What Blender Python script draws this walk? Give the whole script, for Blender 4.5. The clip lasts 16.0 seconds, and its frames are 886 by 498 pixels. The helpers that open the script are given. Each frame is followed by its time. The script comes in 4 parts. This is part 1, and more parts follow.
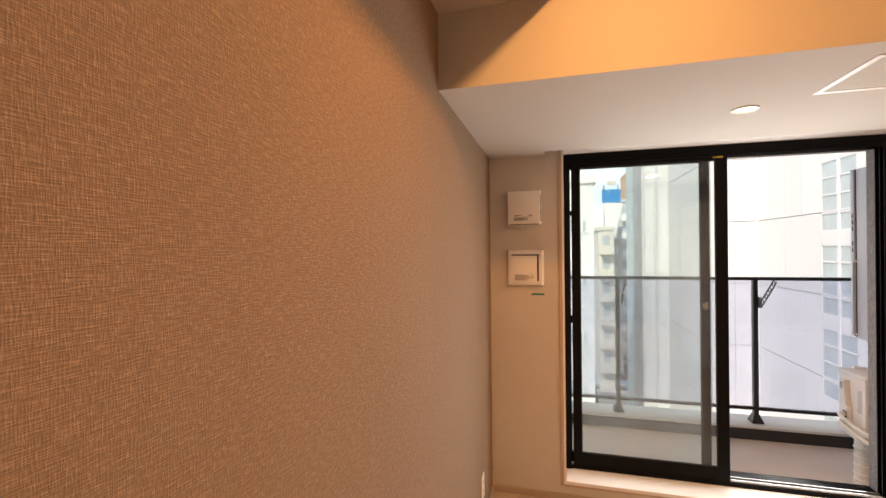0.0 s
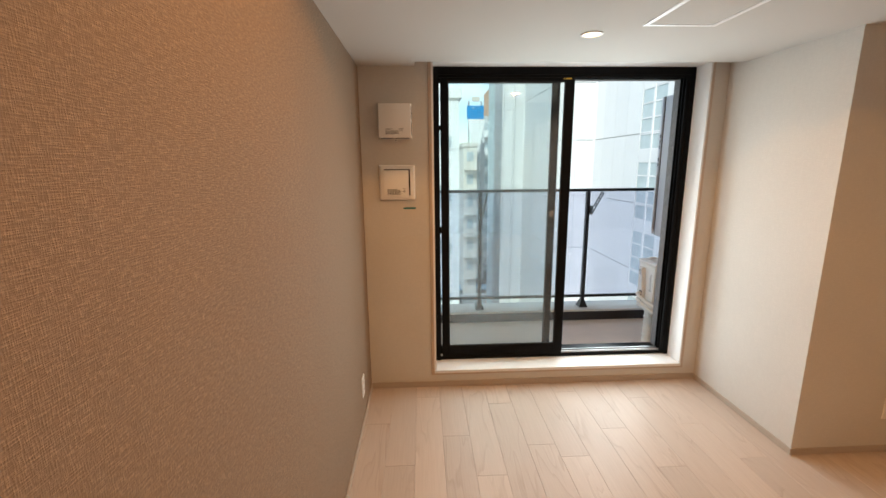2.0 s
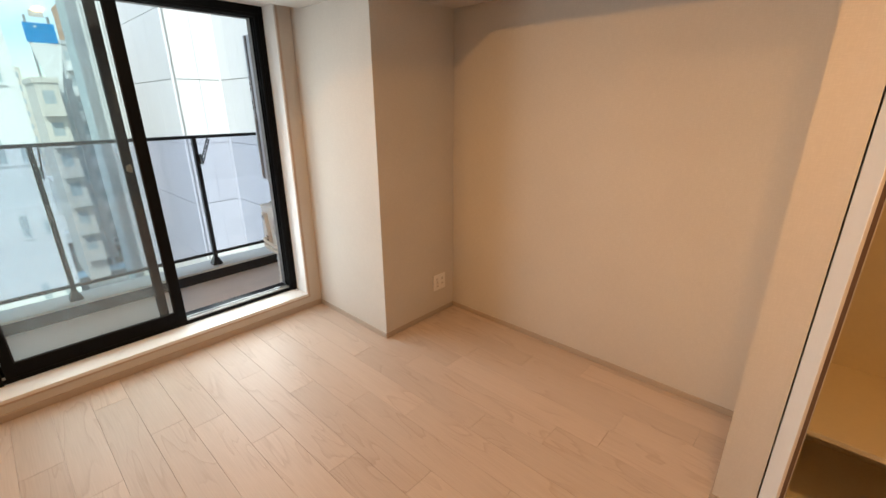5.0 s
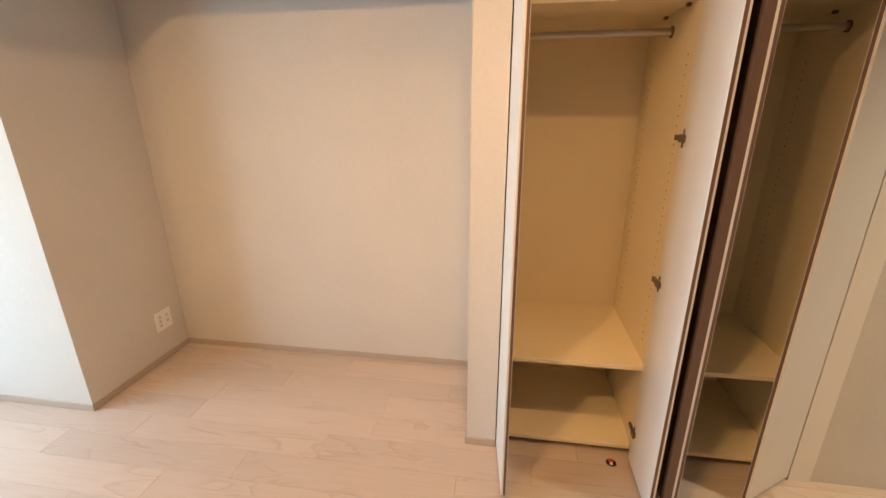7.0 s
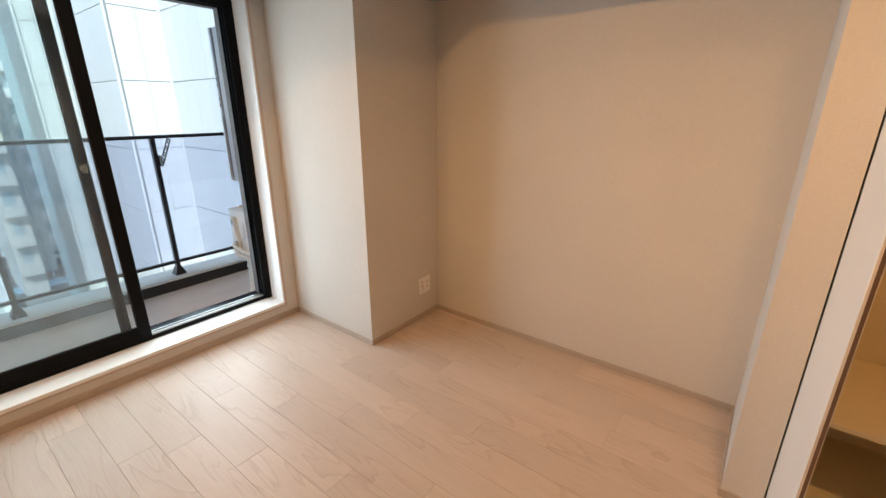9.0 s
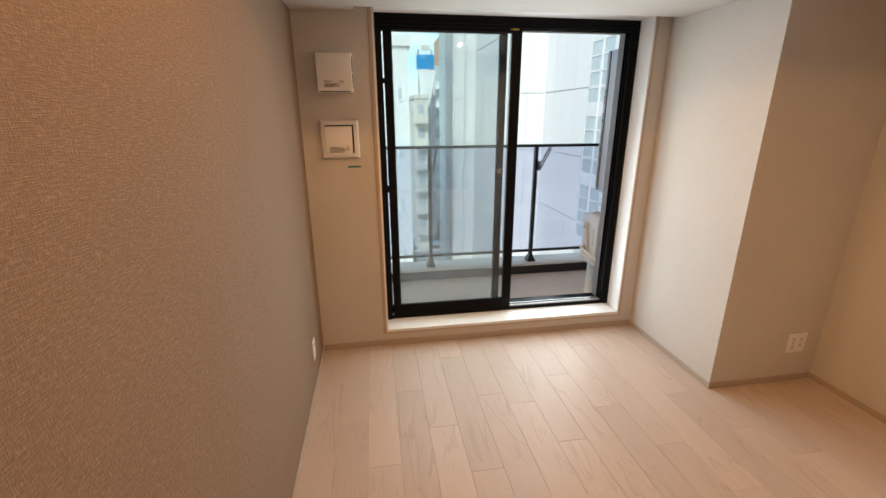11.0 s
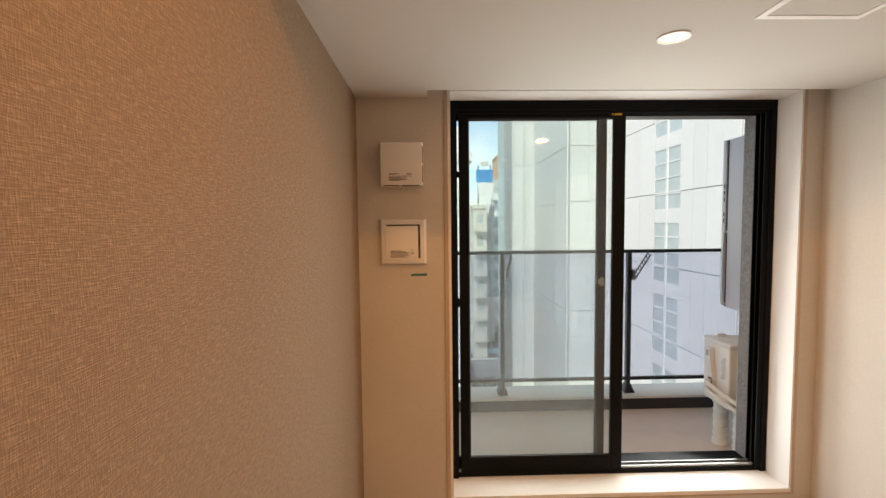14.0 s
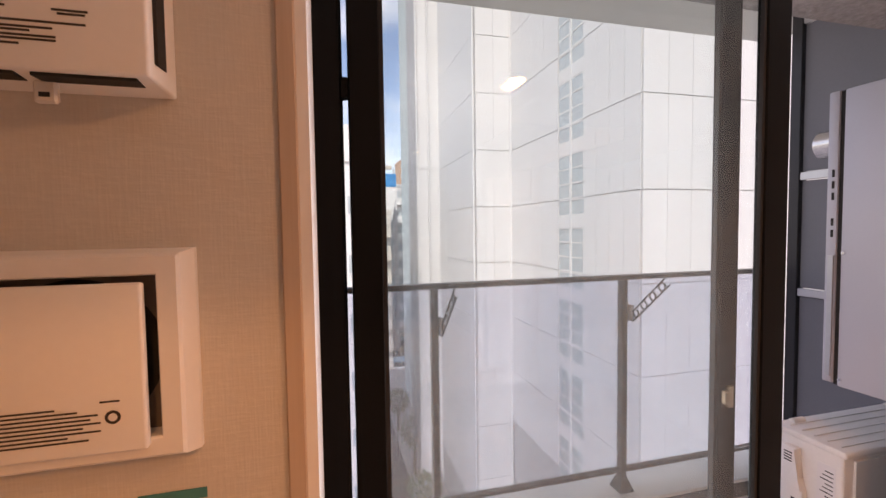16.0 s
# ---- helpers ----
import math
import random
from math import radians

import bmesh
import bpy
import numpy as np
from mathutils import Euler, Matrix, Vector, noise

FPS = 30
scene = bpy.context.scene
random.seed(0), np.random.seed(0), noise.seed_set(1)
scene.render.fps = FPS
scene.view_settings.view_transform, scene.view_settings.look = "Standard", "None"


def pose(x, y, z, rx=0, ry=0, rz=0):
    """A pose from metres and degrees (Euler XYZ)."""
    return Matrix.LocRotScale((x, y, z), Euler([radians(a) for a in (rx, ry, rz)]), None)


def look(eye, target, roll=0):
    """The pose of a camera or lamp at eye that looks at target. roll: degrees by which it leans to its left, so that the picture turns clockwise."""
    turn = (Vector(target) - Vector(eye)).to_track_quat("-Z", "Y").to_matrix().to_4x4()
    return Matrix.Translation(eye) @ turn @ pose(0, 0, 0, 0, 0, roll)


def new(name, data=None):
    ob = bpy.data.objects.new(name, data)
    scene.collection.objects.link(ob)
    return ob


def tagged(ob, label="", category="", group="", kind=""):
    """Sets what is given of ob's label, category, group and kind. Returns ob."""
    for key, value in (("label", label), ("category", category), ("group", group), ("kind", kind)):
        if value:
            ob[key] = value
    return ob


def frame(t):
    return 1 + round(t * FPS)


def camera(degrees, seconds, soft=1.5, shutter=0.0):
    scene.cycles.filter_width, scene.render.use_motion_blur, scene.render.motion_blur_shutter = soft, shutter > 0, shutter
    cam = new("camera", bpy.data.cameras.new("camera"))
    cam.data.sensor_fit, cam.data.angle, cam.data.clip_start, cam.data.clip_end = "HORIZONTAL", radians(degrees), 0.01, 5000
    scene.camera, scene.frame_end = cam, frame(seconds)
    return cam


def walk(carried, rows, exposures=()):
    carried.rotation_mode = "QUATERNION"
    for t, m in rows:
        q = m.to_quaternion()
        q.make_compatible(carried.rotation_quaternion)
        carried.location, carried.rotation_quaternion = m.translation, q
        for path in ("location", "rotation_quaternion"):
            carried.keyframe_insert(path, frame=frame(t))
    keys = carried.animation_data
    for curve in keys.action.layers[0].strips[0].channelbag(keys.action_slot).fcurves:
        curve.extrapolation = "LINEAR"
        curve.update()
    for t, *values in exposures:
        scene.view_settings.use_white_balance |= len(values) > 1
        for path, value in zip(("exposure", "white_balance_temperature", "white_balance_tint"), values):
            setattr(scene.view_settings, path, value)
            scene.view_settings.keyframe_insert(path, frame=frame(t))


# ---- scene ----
cam = camera(92.8, 16.0)
PATH = [
    (0, (0.377, 0.117, 1.467), (-0.135, 2.051, 1.465), -0.6),
    (0.5, (0.355, 0.07, 1.459), (0.161, 2.061, 1.452), -0.6),
    (1, (0.365, 0.067, 1.458), (0.357, 2.066, 1.401), -0.6),
    (1.5, (0.36, 0.075, 1.465), (0.431, 2.061, 1.239), -0.6),
    (2, (0.361, 0.08, 1.46), (0.451, 2.037, 1.061), -0.5),
    (2.5, (0.37, 0.078, 1.465), (0.482, 2.001, 0.927), -0.5),
    (3, (0.403, 0.078, 1.467), (0.617, 1.968, 0.85), -0.5),
    (3.5, (0.483, 0.061, 1.464), (0.923, 1.902, 0.819), -0.3),
    (4, (0.576, 0.027, 1.456), (1.311, 1.771, 0.809), -0.4),
    (4.5, (0.642, -0.007, 1.45), (1.712, 1.553, 0.799), -0.5),
    (5, (0.657, -0.048, 1.454), (2.045, 1.237, 0.804), -0.3),
    (5.2, (0.668, -0.066, 1.453), (2.158, 1.101, 0.805), -0.2),
    (5.7, (0.695, -0.085, 1.440), (2.382, 0.775, 0.795), -0.2),
    (6.3, (0.725, -0.105, 1.425), (2.553, 0.402, 0.790), -0.3),
    (6.9, (0.745, -0.110, 1.410), (2.620, 0.187, 0.782), -0.4),
    (7.5, (0.741, -0.082, 1.424), (2.604, 0.274, 0.789), 0.1),
    (8, (0.731, 0.003, 1.458), (2.552, 0.512, 0.806), 0.2),
    (8.5, (0.688, 0.057, 1.408), (2.397, 0.881, 0.776), -0.4),
    (9, (0.623, 0.11, 1.406), (2.125, 1.271, 0.777), 0.0),
    (9.5, (0.552, 0.155, 1.418), (1.741, 1.629, 0.776), -0.2),
    (10, (0.458, 0.157, 1.442), (1.296, 1.85, 0.786), -0.1),
    (10.2, (0.421, 0.163, 1.469), (1.127, 1.908, 0.792), -0.3),
    (10.7, (0.400, 0.140, 1.470), (0.826, 1.987, 0.832), -0.3),
    (11.2, (0.390, 0.080, 1.480), (0.624, 1.982, 0.909), -0.3),
    (11.8, (0.388, 0.020, 1.487), (0.483, 1.970, 1.051), -0.4),
    (12.3, (0.393, -0.011, 1.49), (0.428, 1.957, 1.136), -0.4),
    (12.5, (0.387, 0.023, 1.493), (0.432, 1.999, 1.189), -0.5),
    (13, (0.398, 0.135, 1.426), (0.457, 2.125, 1.243), -0.6),
    (13.5, (0.396, 0.365, 1.385), (0.447, 2.361, 1.269), -0.7),
    (14, (0.344, 0.693, 1.423), (0.392, 2.689, 1.31), -0.6),
    (14.5, (0.362, 1.114, 1.424), (0.428, 3.109, 1.313), -0.5),
    (15, (0.357, 1.51, 1.444), (0.476, 3.503, 1.333), -0.4),
    (15.4, (0.34, 1.834, 1.455), (0.575, 3.817, 1.346), -0.9),
    (15.5, (0.353, 1.898, 1.452), (0.608, 3.879, 1.342), -0.7),
    (15.8, (0.411, 2.083, 1.441), (0.783, 4.046, 1.336), -0.4),
    (16, (0.453, 2.175, 1.467), (0.951, 4.109, 1.373), -0.8),
]
EXPOSURES = [(0, 0.92, 7300, 13), (0.5, 0.86, 6900, 8), (1, 0.76, 6450, 3), (2.5, 0.8, 6100, -1), (3.5, 0.78, 6050, -1), (5, 0.76, 6150, -1), (7.5, 1.45, 4900, -9), (9, 0.84, 5650, -3), (10, 0.66, 6000, 0), (12.5, 0.74, 6300, 1), (13.5, 0.72, 6650, 3), (14.5, 0.68, 7050, 6), (15.2, 0.66, 7000, 13), (16, 0.70, 7100, 28)]
walk(cam, [(t, look(eye, target, roll)) for t, eye, target, roll in PATH], EXPOSURES)

# ---- world, sun and lamps ----
world = bpy.data.worlds.new("world")
scene.world = world
world.use_nodes = True
wn = world.node_tree
sky = wn.nodes.new("ShaderNodeTexSky")
sky.sky_type = "NISHITA"
sky.sun_disc = False
sky.sun_elevation = radians(44.6)
sky.sun_rotation = radians(208)
# thin white cloud drifting over the blue
where = wn.nodes.new("ShaderNodeTexCoord")
drift = wn.nodes.new("ShaderNodeMapping")
drift.inputs["Scale"].default_value = (3.0, 3.0, 7.0)
cloud_noise = wn.nodes.new("ShaderNodeTexNoise")
cloud_noise.inputs["Scale"].default_value = 1.3
cloud_noise.inputs["Detail"].default_value = 6
cover = wn.nodes.new("ShaderNodeMapRange")
cover.inputs["From Min"].default_value = 0.42
cover.inputs["From Max"].default_value = 0.68
cover.inputs["To Max"].default_value = 0.8
clouds = wn.nodes.new("ShaderNodeMix")
clouds.data_type = "RGBA"
clouds.inputs["B"].default_value = (7.0, 7.1, 7.2, 1)
wn.links.new(where.outputs["Generated"], drift.inputs["Vector"])
wn.links.new(drift.outputs["Vector"], cloud_noise.inputs["Vector"])
wn.links.new(cloud_noise.outputs["Fac"], cover.inputs["Value"])
wn.links.new(cover.outputs[0], clouds.inputs["Factor"])
wn.links.new(sky.outputs[0], clouds.inputs["A"])
wn.links.new(clouds.outputs["Result"], wn.nodes["Background"].inputs[0])
wn.nodes["Background"].inputs[1].default_value = 0.15

sun = new("sun", bpy.data.lights.new("sun", "SUN"))
sun.data.energy = 2.0
sun.data.angle = radians(4)
sun.data.color = (1.0, 0.95, 0.88)
sun.matrix_world = look((0, 0, 0), (0.34, 0.64, -0.69))

WARM = (1.0, 0.455, 0.145)


def lamp(name, kind, place, watts, size):
    ob = new(name, bpy.data.lights.new(name, kind))
    ob.data.energy = watts
    ob.data.color = WARM
    ob.location = place
    if kind == "AREA":
        ob.data.shape = "DISK"
        ob.data.size = size
    else:
        ob.data.shadow_soft_size = size
    return ob


LAMP = (0.53, 0.80, 2.385)
room = lamp("room_light", "AREA", LAMP, 7.6, 0.06)
room.data.spread = radians(178)
room.matrix_world = look(LAMP, (LAMP[0] + 0.25, LAMP[1] + 0.32, LAMP[2] - 0.9))
# fill lamp added beside the room light to warm the nook walls
spot = lamp("nook_fill", "AREA", (LAMP[0] + 0.09, LAMP[1], LAMP[2] - 0.005), 1.8, 0.06)
spot.data.spread = radians(80)
spot.matrix_world = look(spot.location, (2.75, 0.45, 0.75))
lamp("downlight_light", "AREA", (1.108, 2.034, 1.999), 3.4, 0.06)
lamp("closet_light", "AREA", (1.285, -0.15, 2.492), 5.2, 0.08).data.spread = radians(140)
hall = lamp("corridor_light", "AREA", (1.55, -2.1, 2.492), 7.0, 0.10)
hall.data.color = (1.0, 0.68, 0.40)
hall.data.spread = radians(105)

# daylight of the open sky, coming in through the balcony window
for x, watts, aside in ((0.74, 5.6, 0.50), (1.25, 5.0, -0.10), (1.76, 7.5, -0.60)):
    day = new("window_daylight", bpy.data.lights.new("window_daylight", "AREA"))
    day.data.shape = "RECTANGLE"
    day.data.size, day.data.size_y = 0.48, 1.60
    day.data.energy = watts
    day.data.spread = radians(170)
    day.data.color = (0.96, 0.98, 1.0)
    day.matrix_world = look((x, 2.98, 0.94), (x + aside, 1.98, 0.86))

# ---- materials ----


def material(name, base, rough=0.6, vary=0.08, scale=6.0, grain=0.04, grain_scale=80.0, bump=0.1, metal=0.0,
             stretch=(1, 1, 1), random_tint=0.0, spec=0.5, bump_distance=0.002):
    """Plain surface with two scales of variation in tone and a fine relief."""
    m = bpy.data.materials.new(name)
    m.use_nodes = True
    n, l = m.node_tree.nodes, m.node_tree.links
    b = n["Principled BSDF"]
    b.inputs["Metallic"].default_value = metal
    b.inputs["Specular IOR Level"].default_value = spec
    co = n.new("ShaderNodeTexCoord")
    mp = n.new("ShaderNodeMapping")
    mp.inputs["Scale"].default_value = stretch
    l.new(co.outputs["Object"], mp.inputs["Vector"])
    vec = mp.outputs["Vector"]
    if random_tint:
        info = n.new("ShaderNodeObjectInfo")
        add = n.new("ShaderNodeVectorMath")
        add.operation = "MULTIPLY_ADD"
        add.inputs[0].default_value = (37.0, 53.0, 71.0)
        l.new(info.outputs["Random"], add.inputs[1])
        l.new(vec, add.inputs[2])
        vec = add.outputs[0]
    big = n.new("ShaderNodeTexNoise")
    big.inputs["Scale"].default_value = scale
    big.inputs["Detail"].default_value = 4
    fine = n.new("ShaderNodeTexNoise")
    fine.inputs["Scale"].default_value = grain_scale
    fine.inputs["Detail"].default_value = 5
    l.new(vec, big.inputs["Vector"])
    l.new(vec, fine.inputs["Vector"])
    total = n.new("ShaderNodeMath")
    total.operation = "MULTIPLY_ADD"
    total.inputs[1].default_value = 2 * vary
    total.inputs[2].default_value = 1 - vary - grain
    l.new(big.outputs["Fac"], total.inputs[0])
    both = n.new("ShaderNodeMath")
    both.operation = "MULTIPLY_ADD"
    both.inputs[1].default_value = 2 * grain
    l.new(fine.outputs["Fac"], both.inputs[0])
    l.new(total.outputs[0], both.inputs[2])
    last = both.outputs[0]
    if random_tint:
        tint = n.new("ShaderNodeMath")
        tint.operation = "MULTIPLY_ADD"
        tint.inputs[1].default_value = 2 * random_tint
        tint.inputs[2].default_value = -random_tint
        l.new(info.outputs["Random"], tint.inputs[0])
        s = n.new("ShaderNodeMath")
        s.operation = "ADD"
        l.new(last, s.inputs[0])
        l.new(tint.outputs[0], s.inputs[1])
        last = s.outputs[0]
    mul = n.new("ShaderNodeVectorMath")
    mul.operation = "SCALE"
    mul.inputs[0].default_value = base
    l.new(last, mul.inputs["Scale"])
    l.new(mul.outputs[0], b.inputs["Base Color"])
    r = n.new("ShaderNodeMapRange")
    r.inputs["To Min"].default_value = max(0.02, rough - 0.08)
    r.inputs["To Max"].default_value = min(1.0, rough + 0.08)
    l.new(big.outputs["Fac"], r.inputs["Value"])
    l.new(r.outputs[0], b.inputs["Roughness"])
    if bump:
        bp = n.new("ShaderNodeBump")
        bp.inputs["Strength"].default_value = bump
        bp.inputs["Distance"].default_value = bump_distance
        l.new(fine.outputs["Fac"], bp.inputs["Height"])
        l.new(bp.outputs[0], b.inputs["Normal"])
    return m


def woven(name, base, across, along, bump, tone, rough=0.85):
    """Wallpaper embossed like woven cloth: slubby threads crossing along both directions of the wall."""
    m = bpy.data.materials.new(name)
    m.use_nodes = True
    n, l = m.node_tree.nodes, m.node_tree.links
    b = n["Principled BSDF"]
    b.inputs["Roughness"].default_value = rough
    b.inputs["Specular IOR Level"].default_value = 0.3
    co = n.new("ShaderNodeTexCoord")

    def threads(stretch, detail, low, high):
        mp = n.new("ShaderNodeMapping")
        mp.inputs["Scale"].default_value = stretch
        tex = n.new("ShaderNodeTexNoise")
        tex.inputs["Scale"].default_value = 1.0
        tex.inputs["Detail"].default_value = detail
        cut = n.new("ShaderNodeMapRange")
        cut.inputs["From Min"].default_value = low
        cut.inputs["From Max"].default_value = high
        l.new(co.outputs["Object"], mp.inputs["Vector"])
        l.new(mp.outputs["Vector"], tex.inputs["Vector"])
        l.new(tex.outputs["Fac"], cut.inputs["Value"])
        return cut.outputs[0]

    def maths(kind, a, c):
        k = n.new("ShaderNodeMath")
        k.operation = kind
        for i, v in enumerate((a, c)):
            if isinstance(v, (int, float)):
                k.inputs[i].default_value = v
            else:
                l.new(v, k.inputs[i])
        return k.outputs[0]

    weft = threads(across, 1.5, 0.40, 0.68)
    warp = threads(along, 1.5, 0.40, 0.68)
    weave = maths("ADD", maths("MULTIPLY", weft, 0.55), maths("MULTIPLY", warp, 0.45))
    patch = threads((130, 130, 190), 2, 0.30, 0.70)
    relief = maths("MULTIPLY", weave, maths("ADD", maths("MULTIPLY", patch, 1.0), 0.5))
    shade = maths("ADD", maths("MULTIPLY", relief, 2 * tone), 1 - 0.9 * tone)
    cloud = maths("ADD", maths("MULTIPLY", threads((2.5, 2.5, 2.5), 3, 0.0, 1.0), 0.10), 0.95)
    mul = n.new("ShaderNodeVectorMath")
    mul.operation = "SCALE"
    mul.inputs[0].default_value = base
    l.new(maths("MULTIPLY", shade, cloud), mul.inputs["Scale"])
    l.new(mul.outputs[0], b.inputs["Base Color"])
    bp = n.new("ShaderNodeBump")
    bp.inputs["Strength"].default_value = bump
    bp.inputs["Distance"].default_value = 0.0012
    l.new(relief, bp.inputs["Height"])
    l.new(bp.outputs[0], b.inputs["Normal"])
    return m


def wood(name, base, dark, rough=0.45, along="y", random_tint=0.07, bump=0.06, figure=0.5):
    """Pale timber with long grain, cathedral figure and tones that differ from board to board."""
    m = bpy.data.materials.new(name)
    m.use_nodes = True
    n, l = m.node_tree.nodes, m.node_tree.links
    b = n["Principled BSDF"]
    co = n.new("ShaderNodeTexCoord")
    info = n.new("ShaderNodeObjectInfo")
    add = n.new("ShaderNodeVectorMath")
    add.operation = "MULTIPLY_ADD"
    add.inputs[0].default_value = (37.0, 53.0, 71.0)
    l.new(info.outputs["Random"], add.inputs[1])
    l.new(co.outputs["Object"], add.inputs[2])

    def noise_at(stretch, detail, distort=0.0):
        mp = n.new("ShaderNodeMapping")
        mp.inputs["Scale"].default_value = stretch
        tex = n.new("ShaderNodeTexNoise")
        tex.inputs["Scale"].default_value = 1.0
        tex.inputs["Detail"].default_value = detail
        tex.inputs["Distortion"].default_value = distort
        l.new(add.outputs[0], mp.inputs["Vector"])
        l.new(mp.outputs["Vector"], tex.inputs["Vector"])
        return tex.outputs["Fac"]

    turn = {"y": lambda a, c: (a, c, a), "x": lambda a, c: (c, a, a), "z": lambda a, c: (a, a, c)}[along]
    rings = noise_at(turn(9.0, 1.3), 2, 0.6)
    bands = n.new("ShaderNodeMath")
    bands.operation = "MULTIPLY"
    bands.inputs[1].default_value = 7.0
    l.new(rings, bands.inputs[0])
    wave = n.new("ShaderNodeMath")
    wave.operation = "FRACT"
    l.new(bands.outputs[0], wave.inputs[0])
    ramp = n.new("ShaderNodeValToRGB")
    ramp.color_ramp.elements[0].position = 0.0
    ramp.color_ramp.elements[0].color = (0, 0, 0, 1)
    ramp.color_ramp.elements[1].position = 0.72
    ramp.color_ramp.elements[1].color = (0.25, 0.25, 0.25, 1)
    e = ramp.color_ramp.elements.new(0.93)
    e.color = (1, 1, 1, 1)
    e = ramp.color_ramp.elements.new(1.0)
    e.color = (0, 0, 0, 1)
    l.new(wave.outputs[0], ramp.inputs[0])
    fine = noise_at(turn(260.0, 6.0), 4)
    mask = noise_at(turn(5.0, 2.0), 1)
    cut = n.new("ShaderNodeMapRange")
    cut.inputs["From Min"].default_value = 0.42
    cut.inputs["From Max"].default_value = 0.56
    l.new(mask, cut.inputs["Value"])
    fig = n.new("ShaderNodeMath")
    fig.operation = "MULTIPLY"
    l.new(ramp.outputs[0], fig.inputs[0])
    l.new(cut.outputs[0], fig.inputs[1])
    total = n.new("ShaderNodeMath")
    total.operation = "MULTIPLY_ADD"
    total.inputs[1].default_value = figure
    l.new(fig.outputs[0], total.inputs[0])
    g = n.new("ShaderNodeMapRange")
    g.inputs["From Min"].default_value = 0.3
    g.inputs["From Max"].default_value = 0.75
    g.inputs["To Max"].default_value = 0.35
    l.new(fine, g.inputs["Value"])
    l.new(g.outputs[0], total.inputs[2])
    mix = n.new("ShaderNodeMix")
    mix.data_type = "RGBA"
    mix.inputs["A"].default_value = (*base, 1)
    mix.inputs["B"].default_value = (*dark, 1)
    l.new(total.outputs[0], mix.inputs["Factor"])
    tint = n.new("ShaderNodeMapRange")
    tint.inputs["To Min"].default_value = 1 - random_tint
    tint.inputs["To Max"].default_value = 1 + random_tint
    l.new(info.outputs["Random"], tint.inputs["Value"])
    mul = n.new("ShaderNodeVectorMath")
    mul.operation = "SCALE"
    l.new(mix.outputs["Result"], mul.inputs[0])
    l.new(tint.outputs[0], mul.inputs["Scale"])
    l.new(mul.outputs[0], b.inputs["Base Color"])
    r = n.new("ShaderNodeMapRange")
    r.inputs["To Min"].default_value = rough - 0.08
    r.inputs["To Max"].default_value = rough + 0.12
    l.new(fine, r.inputs["Value"])
    l.new(r.outputs[0], b.inputs["Roughness"])
    bp = n.new("ShaderNodeBump")
    bp.inputs["Strength"].default_value = bump
    bp.inputs["Distance"].default_value = 0.001
    l.new(total.outputs[0], bp.inputs["Height"])
    l.new(bp.outputs[0], b.inputs["Normal"])
    return m


def clear(name, tint, gloss=0.0, veil=0.06):
    """Thin glass: light passes tinted, a little mirrors by Fresnel, a slight milky haze is mixed in."""
    m = bpy.data.materials.new(name)
    m.use_nodes = True
    n, l = m.node_tree.nodes, m.node_tree.links
    n.remove(n["Principled BSDF"])
    t = n.new("ShaderNodeBsdfTransparent")
    t.inputs[0].default_value = (*tint, 1)
    g = n.new("ShaderNodeBsdfGlossy")
    g.inputs["Roughness"].default_value = gloss
    lw = n.new("ShaderNodeLayerWeight")
    lw.inputs["Blend"].default_value = 0.5
    steep = n.new("ShaderNodeMath")
    steep.operation = "POWER"
    steep.inputs[1].default_value = 5.0
    l.new(lw.outputs["Facing"], steep.inputs[0])
    f = n.new("ShaderNodeMath")
    f.operation = "MULTIPLY_ADD"
    f.inputs[1].default_value = 0.9
    f.inputs[2].default_value = 0.05
    l.new(steep.outputs[0], f.inputs[0])
    mix = n.new("ShaderNodeMixShader")
    l.new(f.outputs[0], mix.inputs[0])
    l.new(t.outputs[0], mix.inputs[1])
    l.new(g.outputs[0], mix.inputs[2])
    # haze over the glass, put into the material as a pale translucent layer
    milk = n.new("ShaderNodeBsdfTranslucent")
    milk.inputs[0].default_value = (0.86, 0.92, 0.93, 1)
    veiled = n.new("ShaderNodeMixShader")
    veiled.inputs[0].default_value = veil
    l.new(mix.outputs[0], veiled.inputs[1])
    l.new(milk.outputs[0], veiled.inputs[2])
    l.new(veiled.outputs[0], n["Material Output"].inputs[0])
    return m


def glow(name, colour, strength):
    m = bpy.data.materials.new(name)
    m.use_nodes = True
    b = m.node_tree.nodes["Principled BSDF"]
    b.inputs["Base Color"].default_value = (*colour, 1)
    b.inputs["Emission Color"].default_value = (*colour, 1)
    b.inputs["Emission Strength"].default_value = strength
    return m


ACCENT = woven("accent_wallpaper", (0.308, 0.219, 0.150), (45, 45, 560), (560, 560, 80), 0.8, 0.26)
WALLPAPER = woven("white_wallpaper", (0.63, 0.595, 0.545), (40, 40, 300), (300, 300, 26), 0.25, 0.03)
CEILING = material("ceiling_wallpaper", (0.57, 0.54, 0.50), 0.85, 0.03, 2.0, 0.03, 260, 0.12)
OAK = wood("pale_oak_floor", (0.58, 0.485, 0.41), (0.44, 0.345, 0.275), 0.40, "y", 0.075, 0.04, 0.5)
OAK.node_tree.nodes["Principled BSDF"].inputs["Specular IOR Level"].default_value = 0.32
JOINT = material("floor_joint", (0.30, 0.22, 0.16), 0.8)
BASE = material("baseboard_beige", (0.45, 0.375, 0.305), 0.5, 0.05, 8, 0.05, 120, 0.05)
CASING = wood("pale_casing", (0.54, 0.43, 0.34), (0.42, 0.32, 0.24), 0.5, "z", 0.02, 0.03, 0.15)
